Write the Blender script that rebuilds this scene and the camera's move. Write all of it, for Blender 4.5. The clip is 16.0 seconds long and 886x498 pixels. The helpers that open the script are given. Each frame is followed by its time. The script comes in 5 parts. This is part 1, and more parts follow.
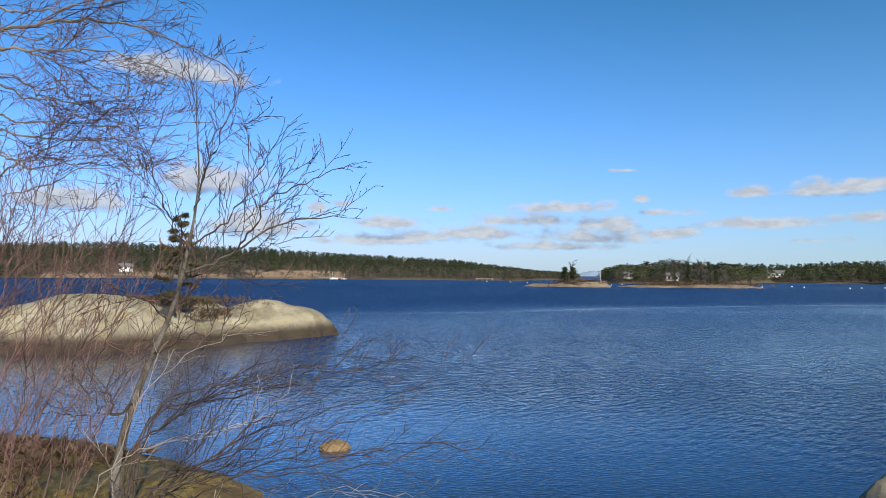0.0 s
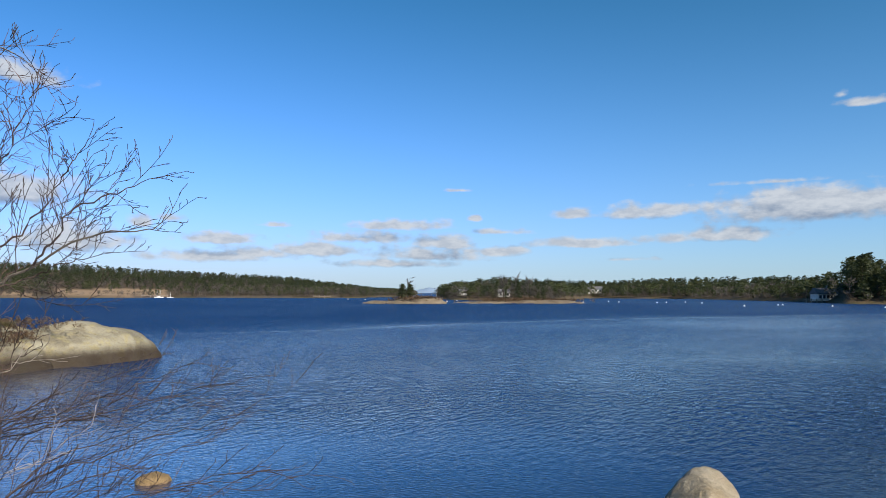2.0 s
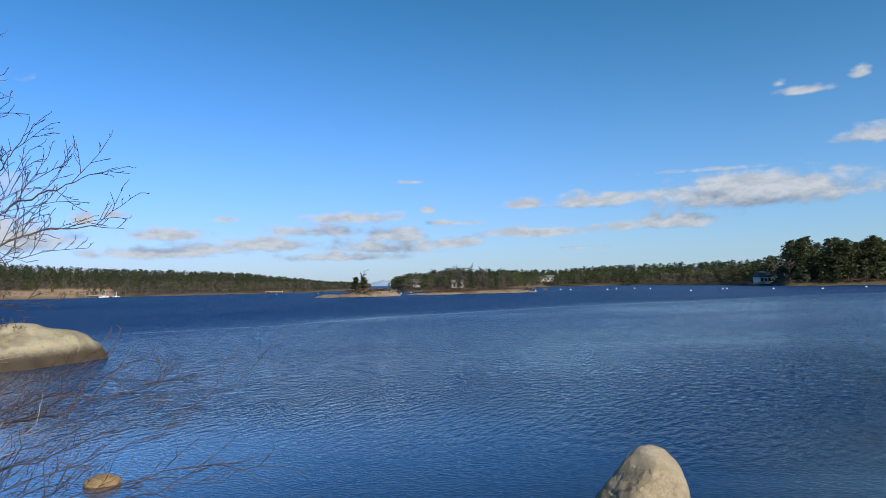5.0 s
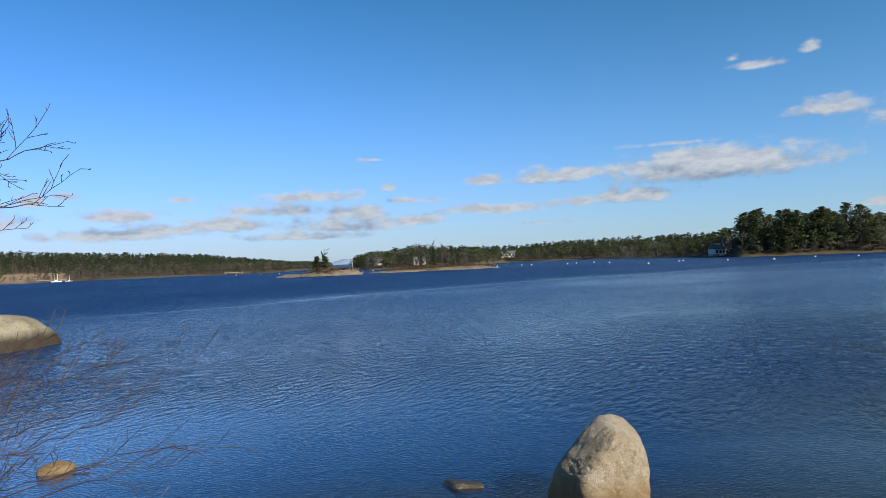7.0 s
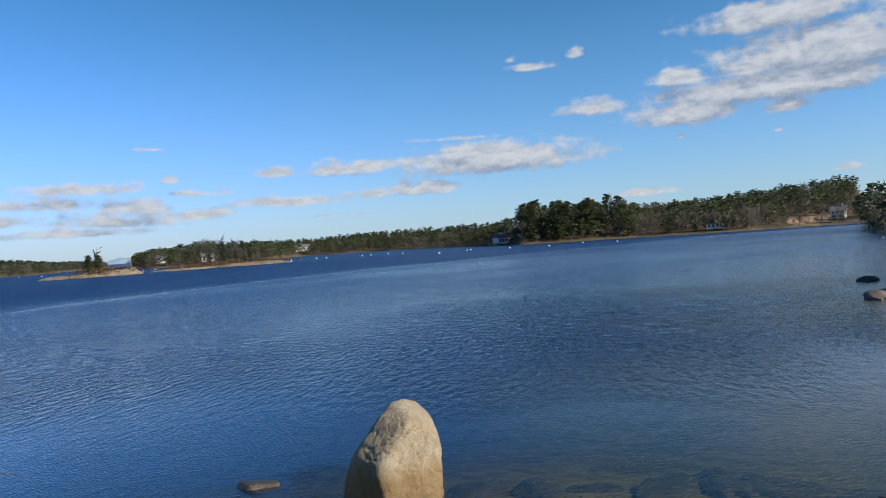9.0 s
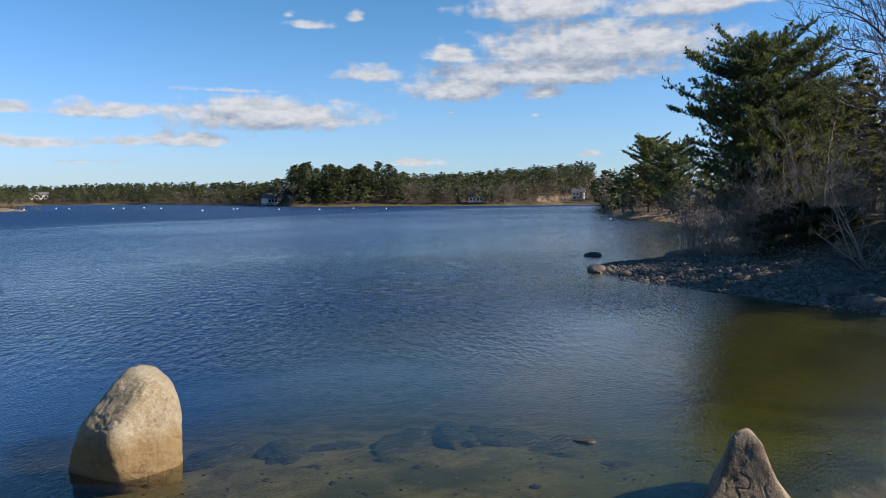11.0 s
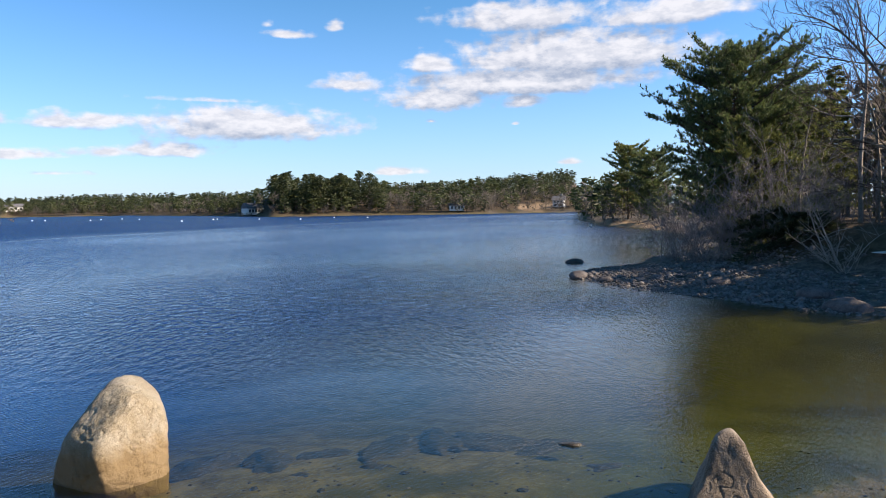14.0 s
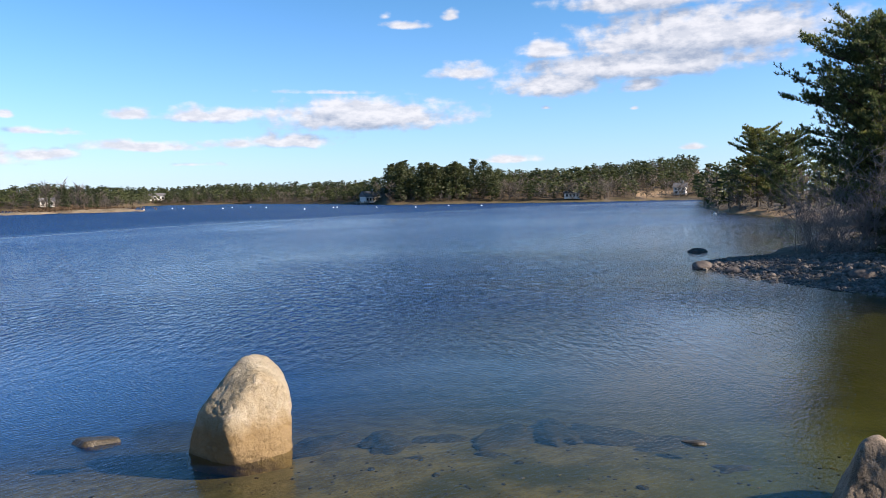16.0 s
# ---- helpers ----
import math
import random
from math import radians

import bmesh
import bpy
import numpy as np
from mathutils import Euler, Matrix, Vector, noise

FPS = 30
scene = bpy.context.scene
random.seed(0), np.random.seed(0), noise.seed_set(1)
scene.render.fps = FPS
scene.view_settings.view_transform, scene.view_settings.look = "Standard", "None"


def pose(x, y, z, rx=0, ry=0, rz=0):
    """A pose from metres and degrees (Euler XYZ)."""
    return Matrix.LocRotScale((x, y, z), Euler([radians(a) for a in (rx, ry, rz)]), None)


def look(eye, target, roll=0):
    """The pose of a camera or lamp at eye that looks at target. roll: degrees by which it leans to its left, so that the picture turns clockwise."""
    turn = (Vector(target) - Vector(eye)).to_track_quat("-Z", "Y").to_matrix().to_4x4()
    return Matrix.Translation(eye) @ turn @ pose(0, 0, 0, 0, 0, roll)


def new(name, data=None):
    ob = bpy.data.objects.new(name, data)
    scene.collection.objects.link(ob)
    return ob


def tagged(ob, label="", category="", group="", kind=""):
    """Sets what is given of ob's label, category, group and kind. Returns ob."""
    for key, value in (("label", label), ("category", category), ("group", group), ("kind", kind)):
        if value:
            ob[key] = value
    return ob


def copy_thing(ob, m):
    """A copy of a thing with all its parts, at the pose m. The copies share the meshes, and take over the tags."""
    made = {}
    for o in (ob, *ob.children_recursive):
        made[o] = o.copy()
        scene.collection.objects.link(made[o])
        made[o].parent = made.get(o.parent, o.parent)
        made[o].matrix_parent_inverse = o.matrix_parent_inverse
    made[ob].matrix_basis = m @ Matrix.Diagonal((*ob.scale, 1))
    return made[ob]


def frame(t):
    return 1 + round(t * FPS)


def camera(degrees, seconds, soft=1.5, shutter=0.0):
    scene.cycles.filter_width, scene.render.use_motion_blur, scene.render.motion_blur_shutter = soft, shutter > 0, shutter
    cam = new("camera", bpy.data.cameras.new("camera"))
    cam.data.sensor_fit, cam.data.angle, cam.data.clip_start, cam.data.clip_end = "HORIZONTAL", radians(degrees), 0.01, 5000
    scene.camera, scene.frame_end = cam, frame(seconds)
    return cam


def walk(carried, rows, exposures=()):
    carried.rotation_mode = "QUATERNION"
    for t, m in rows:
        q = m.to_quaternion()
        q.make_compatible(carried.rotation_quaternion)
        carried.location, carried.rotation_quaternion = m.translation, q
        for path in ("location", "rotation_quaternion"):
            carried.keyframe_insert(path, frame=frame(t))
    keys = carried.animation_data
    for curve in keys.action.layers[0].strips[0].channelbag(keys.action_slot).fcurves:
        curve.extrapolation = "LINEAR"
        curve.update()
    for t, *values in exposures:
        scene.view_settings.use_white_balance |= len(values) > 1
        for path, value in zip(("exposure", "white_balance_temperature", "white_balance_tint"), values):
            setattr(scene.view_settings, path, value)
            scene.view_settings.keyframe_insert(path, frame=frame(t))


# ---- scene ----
cam = camera(64.96, 16.0, soft=0.85)
# seconds, x, y, z, pitch, roll, yaw
ROWS = [
    (0.0, -0.001, 0.001, 3.039, 2.10, -0.56, 0.00),
    (0.5, 0.022, -0.017, 3.035, 2.12, -0.22, -3.52),
    (1.0, 0.027, -0.003, 3.032, 2.97, -0.09, -6.53),
    (1.5, 0.037, 0.011, 3.036, 3.26, 0.29, -9.44),
    (2.0, 0.052, 0.097, 3.041, 3.60, -0.24, -13.25),
    (2.5, 0.064, 0.099, 3.036, 3.36, -0.40, -13.07),
    (3.0, 0.067, 0.079, 3.029, 3.33, -0.09, -13.79),
    (3.5, 0.076, 0.041, 3.034, 3.06, 0.20, -13.64),
    (4.0, 0.086, 0.015, 3.039, 3.06, 0.89, -16.36),
    (6.5, 0.055, -0.002, 2.996, 2.30, 1.40, -17.71),
    (7.0, 0.131, 0.060, 2.998, 0.93, 2.27, -20.15),
    (7.5, 0.131, 0.058, 2.979, 0.52, 2.57, -23.94),
    (8.0, 0.170, 0.037, 2.981, 1.43, 2.60, -30.89),
    (8.5, 0.174, 0.039, 2.988, 0.82, 2.93, -34.64),
    (9.0, 0.170, 0.042, 2.976, -0.56, 3.77, -36.93),
    (9.5, 0.141, -0.079, 2.994, -1.86, 4.21, -39.32),
    (10.0, 0.180, -0.242, 3.021, -3.01, 1.89, -46.35),
    (12.5, 0.157, -0.223, 3.005, -4.34, 0.72, -59.10),
    (13.0, 0.109, -0.275, 2.985, -5.26, 0.68, -55.59),
    (13.5, 0.108, -0.217, 3.000, -4.33, 0.97, -58.06),
    (14.0, 0.092, -0.239, 3.000, -3.50, 0.73, -57.11),
    (14.5, 0.119, -0.204, 2.999, -3.51, -0.01, -54.80),
    (15.0, 0.130, -0.222, 2.996, -3.71, -0.10, -51.49),
    (15.5, 0.160, -0.095, 2.959, -3.66, -0.19, -49.04),
    (16.0, 0.152, -0.153, 2.980, -4.35, 0.91, -47.79),
]
walk(cam, [(t, pose(x, y, z, 90 + pitch, roll, yaw)) for t, x, y, z, pitch, roll, yaw in ROWS],
     exposures=[(0.0, 0.80, 6150, 9), (4.0, 0.74, 6100, 9), (7.0, 0.70, 6100, 9), (8.0, 0.72, 6150, 10), (9.0, 0.76, 6200, 10), (10.0, 0.74, 6300, 10), (12.5, 1.30, 6600, 15), (16.0, 1.32, 6500, 15)])

# ---- sun, sky, clouds ----
SUN_AZ, SUN_EL = 154.0, 32.0   # degrees from +y towards +x, and above the horizon


def polar(az, el, d):
    """Point at azimuth az and elevation el (degrees) and distance d from the viewpoint."""
    a, e = radians(az), radians(el)
    return Vector((d * math.sin(a) * math.cos(e), d * math.cos(a) * math.cos(e), 3.0 + d * math.sin(e)))


sun = new("sun", bpy.data.lights.new("sun", "SUN"))
sun.data.energy, sun.data.angle, sun.data.color = 5.0, radians(0.5), (1.0, 0.85, 0.64)
sun.matrix_world = look((0, 0, 0), -(polar(SUN_AZ, SUN_EL, 10) - Vector((0, 0, 3))))


class Nodes:
    """Short hand for building a node tree."""

    def __init__(self, tree):
        self.t = tree
        tree.nodes.clear()

    def add(self, kind, **inputs):
        n = self.t.nodes.new(kind)
        for key, value in inputs.items():
            k = int(key[1:]) if key[0] == "i" and key[1:].isdigit() else key.replace("__", " ")
            self.put(n.inputs[k], value)
        return n

    def put(self, socket, value):
        if isinstance(value, bpy.types.NodeSocket):
            self.t.links.new(value, socket)
        elif isinstance(value, bpy.types.Node):
            self.t.links.new(value.outputs[0], socket)
        else:
            socket.default_value = value

    def math(self, op, a, b=0.0, clamp=False):
        n = self.t.nodes.new("ShaderNodeMath")
        n.operation, n.use_clamp = op, clamp
        self.put(n.inputs[0], a)
        self.put(n.inputs[1], b)
        return n.outputs[0]

    def mix(self, fac, a, b):
        n = self.t.nodes.new("ShaderNodeMix")
        n.data_type = "RGBA"
        self.put(n.inputs[0], fac)
        self.put(n.inputs[6], a)
        self.put(n.inputs[7], b)
        return n.outputs[2]

    def range(self, v, a, b, c=0.0, d=1.0):
        n = self.t.nodes.new("ShaderNodeMapRange")
        n.interpolation_type = "SMOOTHSTEP"
        for i, x in enumerate((v, a, b, c, d)):
            self.put(n.inputs[i], x)
        return n.outputs[0]

    def noise(self, vec, scale, detail=4.0, rough=0.55, distortion=0.0):
        n = self.t.nodes.new("ShaderNodeTexNoise")
        self.put(n.inputs["Vector"], vec)
        n.inputs["Scale"].default_value = scale
        n.inputs["Detail"].default_value = detail
        n.inputs["Roughness"].default_value = rough
        n.inputs["Distortion"].default_value = distortion
        return n.outputs["Fac"]

    def scaled(self, vec, s, turn=0.0):
        n = self.t.nodes.new("ShaderNodeMapping")
        self.put(n.inputs["Vector"], vec)
        n.inputs["Scale"].default_value = s
        n.inputs["Rotation"].default_value = (0, 0, radians(turn))
        return n.outputs[0]

    def coords(self, which="Object"):
        return self.t.nodes.new("ShaderNodeTexCoord").outputs[which]

    def attr(self, name):
        n = self.t.nodes.new("ShaderNodeAttribute")
        n.attribute_name = name
        return n.outputs["Fac"]



# azimuth from and to, elevation of the top and of the base (degrees), weight
CLOUDS = [
    (-27.0, -15.5, 16.5, 14.2, 1.0), (-23.0, -14.0, 8.6, 5.9, 1.0), (-11.4, -9.3, 6.0, 4.7, 0.9), (-19.5, -10.8, 5.1, 2.7, 1.0), (-32.5, -24.0, 6.3, 4.3, 1.0),
    (-8.1, -1.5, 4.8, 3.7, 1.0), (-1.6, 7.2, 4.15, 2.8, 0.95), (10.6, 16.3, 4.9, 3.5, 1.05), (16.2, 20.0, 3.9, 2.9, 1.05), (5.0, 14.9, 6.2, 5.0, 0.85),
    (15.2, 16.5, 6.5, 5.8, 1.0), (13.0, 16.3, 8.7, 8.2, 0.62), (22.2, 26.0, 7.0, 5.9, 0.9), (25.5, 34.0, 7.2, 5.85, 1.0), (33.0, 49.8, 8.0, 5.3, 1.05),
    (20.0, 29.0, 4.6, 3.6, 0.9), (30.2, 40.4, 5.2, 3.9, 0.85), (27.0, 36.0, 5.0, 3.8, 0.7), (42.5, 47.8, 14.0, 13.1, 0.72), (47.7, 49.6, 14.7, 13.7, 0.85), (42.6, 44.2, 14.7, 13.8, 0.6),
    (46.8, 52.7, 10.7, 9.2, 0.95), (53.6, 59.2, 12.1, 10.6, 1.0), (58.5, 77.2, 13.5, 10.2, 1.15), (54.6, 73.2, 11.2, 8.8, 1.1), (52.0, 61.6, 9.9, 7.7, 1.0),
    (62.0, 65.6, 9.0, 7.8, 0.95), (57.7, 70.0, 16.0, 13.7, 1.05), (68.0, 81.5, 15.6, 13.4, 1.0), (50.6, 56.1, 3.3, 2.55, 0.95), (66.2, 68.7, 3.8, 3.2, 0.85),
    (55.5, 57.0, 7.2, 6.7, 0.6), (62.5, 63.6, 6.9, 6.4, 0.6), (30.0, 48.0, 8.9, 8.0, 0.42), (-12.0, 1.0, 3.5, 2.2, 0.80), (0.0, 13.0, 5.3, 3.8, 0.74), (2.0, 16.0, 3.0, 1.9, 0.72), (-9.0, 6.0, 4.4, 2.2, 0.58), (3.0, 21.0, 4.6, 2.2, 0.60),
    (7.0, 16.0, 3.8, 2.5, 0.80), (12.0, 24.0, 5.6, 4.6, 0.5), (-4.0, 3.0, 5.9, 5.0, 0.5), (-10.5, -6.0, 6.3, 5.2, 0.55), (22.0, 34.0, 3.2, 2.4, 0.45),
    (101, 119, 17, 11, 1.0), (-75, -55, 14.5, 9.5, 1.0), (-129, -101, 24, 16, 1.0), (153, 177, 28, 20, 0.9), (-177, -153, 14, 10, 1.0),
]


def cloud_group():
    """Node group: (azimuth, elevation) in degrees -> how deep inside a cloud."""
    g = bpy.data.node_groups.new("cloud_field", "ShaderNodeTree")
    g.interface.new_socket("Where", in_out="INPUT", socket_type="NodeSocketVector")
    g.interface.new_socket("Field", in_out="OUTPUT", socket_type="NodeSocketFloat")
    n = Nodes(g)
    where = g.nodes.new("NodeGroupInput").outputs[0]
    best = -2.0
    parted = n.add("ShaderNodeSeparateXYZ", i0=where)
    wide = n.add("ShaderNodeCombineXYZ", i0=parted.outputs[0], i1=parted.outputs[1], i2=parted.outputs[1]).outputs[0]
    for a0, a1, top, base, s in CLOUDS:
        w, c = (a1 - a0) / 2 * 1.10, base + 0.38 * (top - base)
        up, down = (top - c) * 1.12, (c - base) * 1.0
        m = g.nodes.new("ShaderNodeVectorMath")     # across, above and below the middle
        m.operation = "MULTIPLY_ADD"
        n.put(m.inputs[0], wide)
        m.inputs[1].default_value = (1 / w, 1 / up, -1 / down)
        m.inputs[2].default_value = (-(a0 + a1) / 2 / w, -c / up, c / down)
        side = g.nodes.new("ShaderNodeVectorMath")
        side.operation = "MAXIMUM"
        n.put(side.inputs[0], m.outputs[0])
        side.inputs[1].default_value = (-9, 0, 0)
        length = g.nodes.new("ShaderNodeVectorMath")
        length.operation = "LENGTH"
        n.put(length.inputs[0], side.outputs[0])
        v = n.math("SUBTRACT", s, length.outputs["Value"])
        best = n.math("MAXIMUM", v, best)
    billow = n.noise(n.scaled(where, (0.42, 0.85, 1)), 1.0, 6.0, 0.52, 0.2)
    puffs = n.noise(n.scaled(where, (1.0, 1.25, 1)), 1.0, 3.0, 0.45)
    total = n.math("ADD", n.math("MAXIMUM", best, -1.2), n.math("ADD", n.math("MULTIPLY", n.math("SUBTRACT", billow, 0.5), 1.25), n.math("MULTIPLY", n.math("SUBTRACT", puffs, 0.5), 0.72)))
    out = g.nodes.new("NodeGroupOutput")
    n.put(out.inputs[0], total)
    return g


def make_world():
    world = bpy.data.worlds.new("sky")
    scene.world = world
    world.use_nodes = True
    n = Nodes(world.node_tree)
    sky = n.t.nodes.new("ShaderNodeTexSky")
    sky.sky_type, sky.sun_disc = "NISHITA", False
    sky.sun_elevation, sky.sun_rotation = radians(SUN_EL), radians(SUN_AZ)
    sky.air_density, sky.dust_density, sky.ozone_density = 1.0, 0.3, 2.2
    direction = n.coords("Generated")
    sep = n.add("ShaderNodeSeparateXYZ", i0=direction)
    az = n.math("MULTIPLY", n.math("ARCTAN2", sep.outputs[0], sep.outputs[1]), 57.29578)
    el = n.math("MULTIPLY", n.math("ARCSINE", sep.outputs[2]), 57.29578)
    where = n.add("ShaderNodeCombineXYZ", i0=az, i1=el)
    group = cloud_group()
    fields = []
    for shift in ((0, 0, 0), (0.30, 1.05, 0)):
        moved = n.t.nodes.new("ShaderNodeVectorMath")
        moved.operation = "ADD"
        n.put(moved.inputs[0], where)
        moved.inputs[1].default_value = shift
        f = n.t.nodes.new("ShaderNodeGroup")
        f.node_tree = group
        n.put(f.inputs[0], moved.outputs[0])
        fields.append(f.outputs[0])
    cover = n.range(fields[0], -0.08, 0.55)
    lit = n.range(n.math("SUBTRACT", fields[0], fields[1]), -0.45, 0.50)
    lit = n.math("ADD", n.math("MULTIPLY", lit, 0.62), n.math("MULTIPLY", n.range(n.noise(n.scaled(where, (0.55, 1.3, 1)), 1.0, 5.0, 0.6), 0.36, 0.62), 0.38))
    white = n.mix(lit, (0.40, 0.48, 0.62, 1), (1.02, 1.03, 1.05, 1))
    parts = n.add("ShaderNodeSeparateColor", i0=sky)
    clean = []   # the deep clear blue of a dry spring day
    for k, (gain, power) in enumerate(((1.25, 1.8), (1.34, 1.2), (2.55, 1.65))):
        clean.append(n.math("MULTIPLY", n.math("POWER", n.math("MULTIPLY", parts.outputs[k], SKY), power), gain))
    blue = n.add("ShaderNodeCombineColor", i0=clean[0], i1=clean[1], i2=clean[2])
    low = n.math("MULTIPLY", n.math("POWER", 2.718, n.math("MULTIPLY", n.math("ABSOLUTE", el), -0.11)), 0.74)
    blue = n.mix(low, blue, (0.55, 0.685, 0.83, 1))
    clear = n.add("ShaderNodeBackground", Color=blue, Strength=0.5)
    cloud = n.add("ShaderNodeBackground", Color=white, Strength=CLOUD * 0.5)
    both = n.add("ShaderNodeMixShader", i0=n.math("MULTIPLY", cover, 0.93), i1=clear, i2=cloud)
    n.add("ShaderNodeOutputWorld", i0=both)


SKY, CLOUD = 0.10, 0.75
make_world()

# ---- materials ----


def material(name):
    m = bpy.data.materials.new(name)
    m.use_nodes = True
    return m, Nodes(m.node_tree)


def finish(n, color, rough=0.8, bump=None, strength=0.4, distance=0.05, spec=0.4, **more):
    b = n.t.nodes.new("ShaderNodeBsdfPrincipled")
    n.put(b.inputs["Base Color"], color)
    n.put(b.inputs["Roughness"], rough)
    b.inputs["Specular IOR Level"].default_value = spec
    if bump is not None:
        k = n.add("ShaderNodeBump", Strength=strength, Distance=distance, Height=bump)
        n.put(b.inputs["Normal"], k.outputs[0])
    for key, v in more.items():
        n.put(b.inputs[key.replace("__", " ")], v)
    n.add("ShaderNodeOutputMaterial", i0=b)


def rgb(r, g, b):
    return (r, g, b, 1.0)


def rough_surface(name, dark, light, scale=2.0, fine=20.0, rough=0.85, strength=0.5, distance=0.03, spec=0.3, extra=None):
    """Two-scale mottled surface."""
    m, n = material(name)
    co = n.coords()
    big = n.noise(co, scale, 5, 0.6)
    small = n.noise(co, fine, 6, 0.65)
    f = n.range(n.math("ADD", n.math("MULTIPLY", big, 0.6), n.math("MULTIPLY", small, 0.4)), 0.32, 0.68)
    col = n.mix(f, rgb(*dark), rgb(*light))
    if extra:
        col = n.mix(n.range(n.noise(co, extra[1], 4, 0.6), 0.52, 0.66), col, rgb(*extra[0]))
    finish(n, col, rough, n.math("ADD", big, small), strength, distance, spec)
    return m


def leaf_surface(name, dark, light, attr=None, rough=0.6):
    """Foliage: every leaf or needle tuft a shade of its own; attr: a tint per tree."""
    m, n = material(name)
    g = n.t.nodes.new("ShaderNodeNewGeometry")
    r = g.outputs["Random Per Island"]
    if attr:
        r = n.math("ADD", n.math("MULTIPLY", n.attr(attr), 0.7), n.math("MULTIPLY", r, 0.3))
    col = n.mix(r, rgb(*dark), rgb(*light))
    face = n.add("ShaderNodeBsdfPrincipled", Base__Color=col, Roughness=rough)
    through_leaf = n.add("ShaderNodeBsdfTranslucent", Color=col)
    n.add("ShaderNodeOutputMaterial", i0=n.add("ShaderNodeMixShader", i0=0.45, i1=face, i2=through_leaf))
    return m


def stone_surface(name, pale, mid, dark, stain_from, stain_to, stain, scale=1.0, lichen=None):
    """Weathered granite: crystals, pits, lichen blotches, cracks and a tide-line stain above the water."""
    m, n = material(name)
    co = n.coords()
    big = n.noise(co, 1.3 * scale, 6, 0.6, 0.4)
    mid_n = n.noise(co, 7.0 * scale, 6, 0.7)
    pit_n = n.noise(co, 26.0 * scale, 5, 0.75)
    grain = n.noise(co, 90.0 * scale, 3, 0.8)
    col = n.mix(n.range(big, 0.38, 0.62), rgb(*mid), rgb(*pale))
    if lichen:
        col = n.mix(n.math("MULTIPLY", n.range(n.noise(co, 2.1 * scale, 5, 0.65), 0.50, 0.64), 0.7), col, rgb(*lichen))
    col = n.mix(n.math("MULTIPLY", n.range(mid_n, 0.54, 0.72), 0.8), col, rgb(*dark))
    col = n.mix(n.math("MULTIPLY", n.range(pit_n, 0.52, 0.70), 0.55), col, rgb(*[c * 0.5 for c in mid]))
    col = n.mix(n.math("MULTIPLY", n.range(grain, 0.48, 0.62), 0.40), col, rgb(*[min(1, c * 1.35) for c in pale]))
    col = n.mix(n.math("MULTIPLY", n.range(grain, 0.50, 0.36), 0.45), col, rgb(*[c * 0.35 for c in mid]))
    geo = n.t.nodes.new("ShaderNodeNewGeometry")
    z = n.add("ShaderNodeSeparateXYZ", i0=geo.outputs["Position"]).outputs[2]
    z = n.math("ADD", z, n.math("MULTIPLY", n.math("SUBTRACT", mid_n, 0.5), 0.35 / scale))
    col = n.mix(n.range(z, stain_from, stain_to, 0.88, 0.0), col, rgb(*stain))
    crack = n.t.nodes.new("ShaderNodeTexVoronoi")
    crack.feature = "DISTANCE_TO_EDGE"
    bent = n.t.nodes.new("ShaderNodeVectorMath")
    bent.operation = "ADD"
    n.put(bent.inputs[0], n.scaled(co, (1.1 * scale, 1.1 * scale, 0.6 * scale)))
    n.put(bent.inputs[1], n.add("ShaderNodeCombineXYZ", i0=mid_n, i1=big, i2=mid_n))
    n.put(crack.inputs["Vector"], bent.outputs[0])
    line = n.math("MAXIMUM", n.range(crack.outputs[0], 0.0, 0.016), n.range(big, 0.46, 0.54))
    col = n.mix(n.range(line, 0.6, 0.0, 0.0, 0.75), col, rgb(*[c * 0.3 for c in dark]))
    height = n.math("ADD", n.math("ADD", big, n.math("MULTIPLY", mid_n, 0.6)), n.math("ADD", n.math("MULTIPLY", pit_n, 0.30), n.math("ADD", n.math("MULTIPLY", grain, 0.12), n.math("MULTIPLY", line, 0.15))))
    finish(n, col, 0.88, height, 0.9, 0.07 / scale, 0.25)
    return m


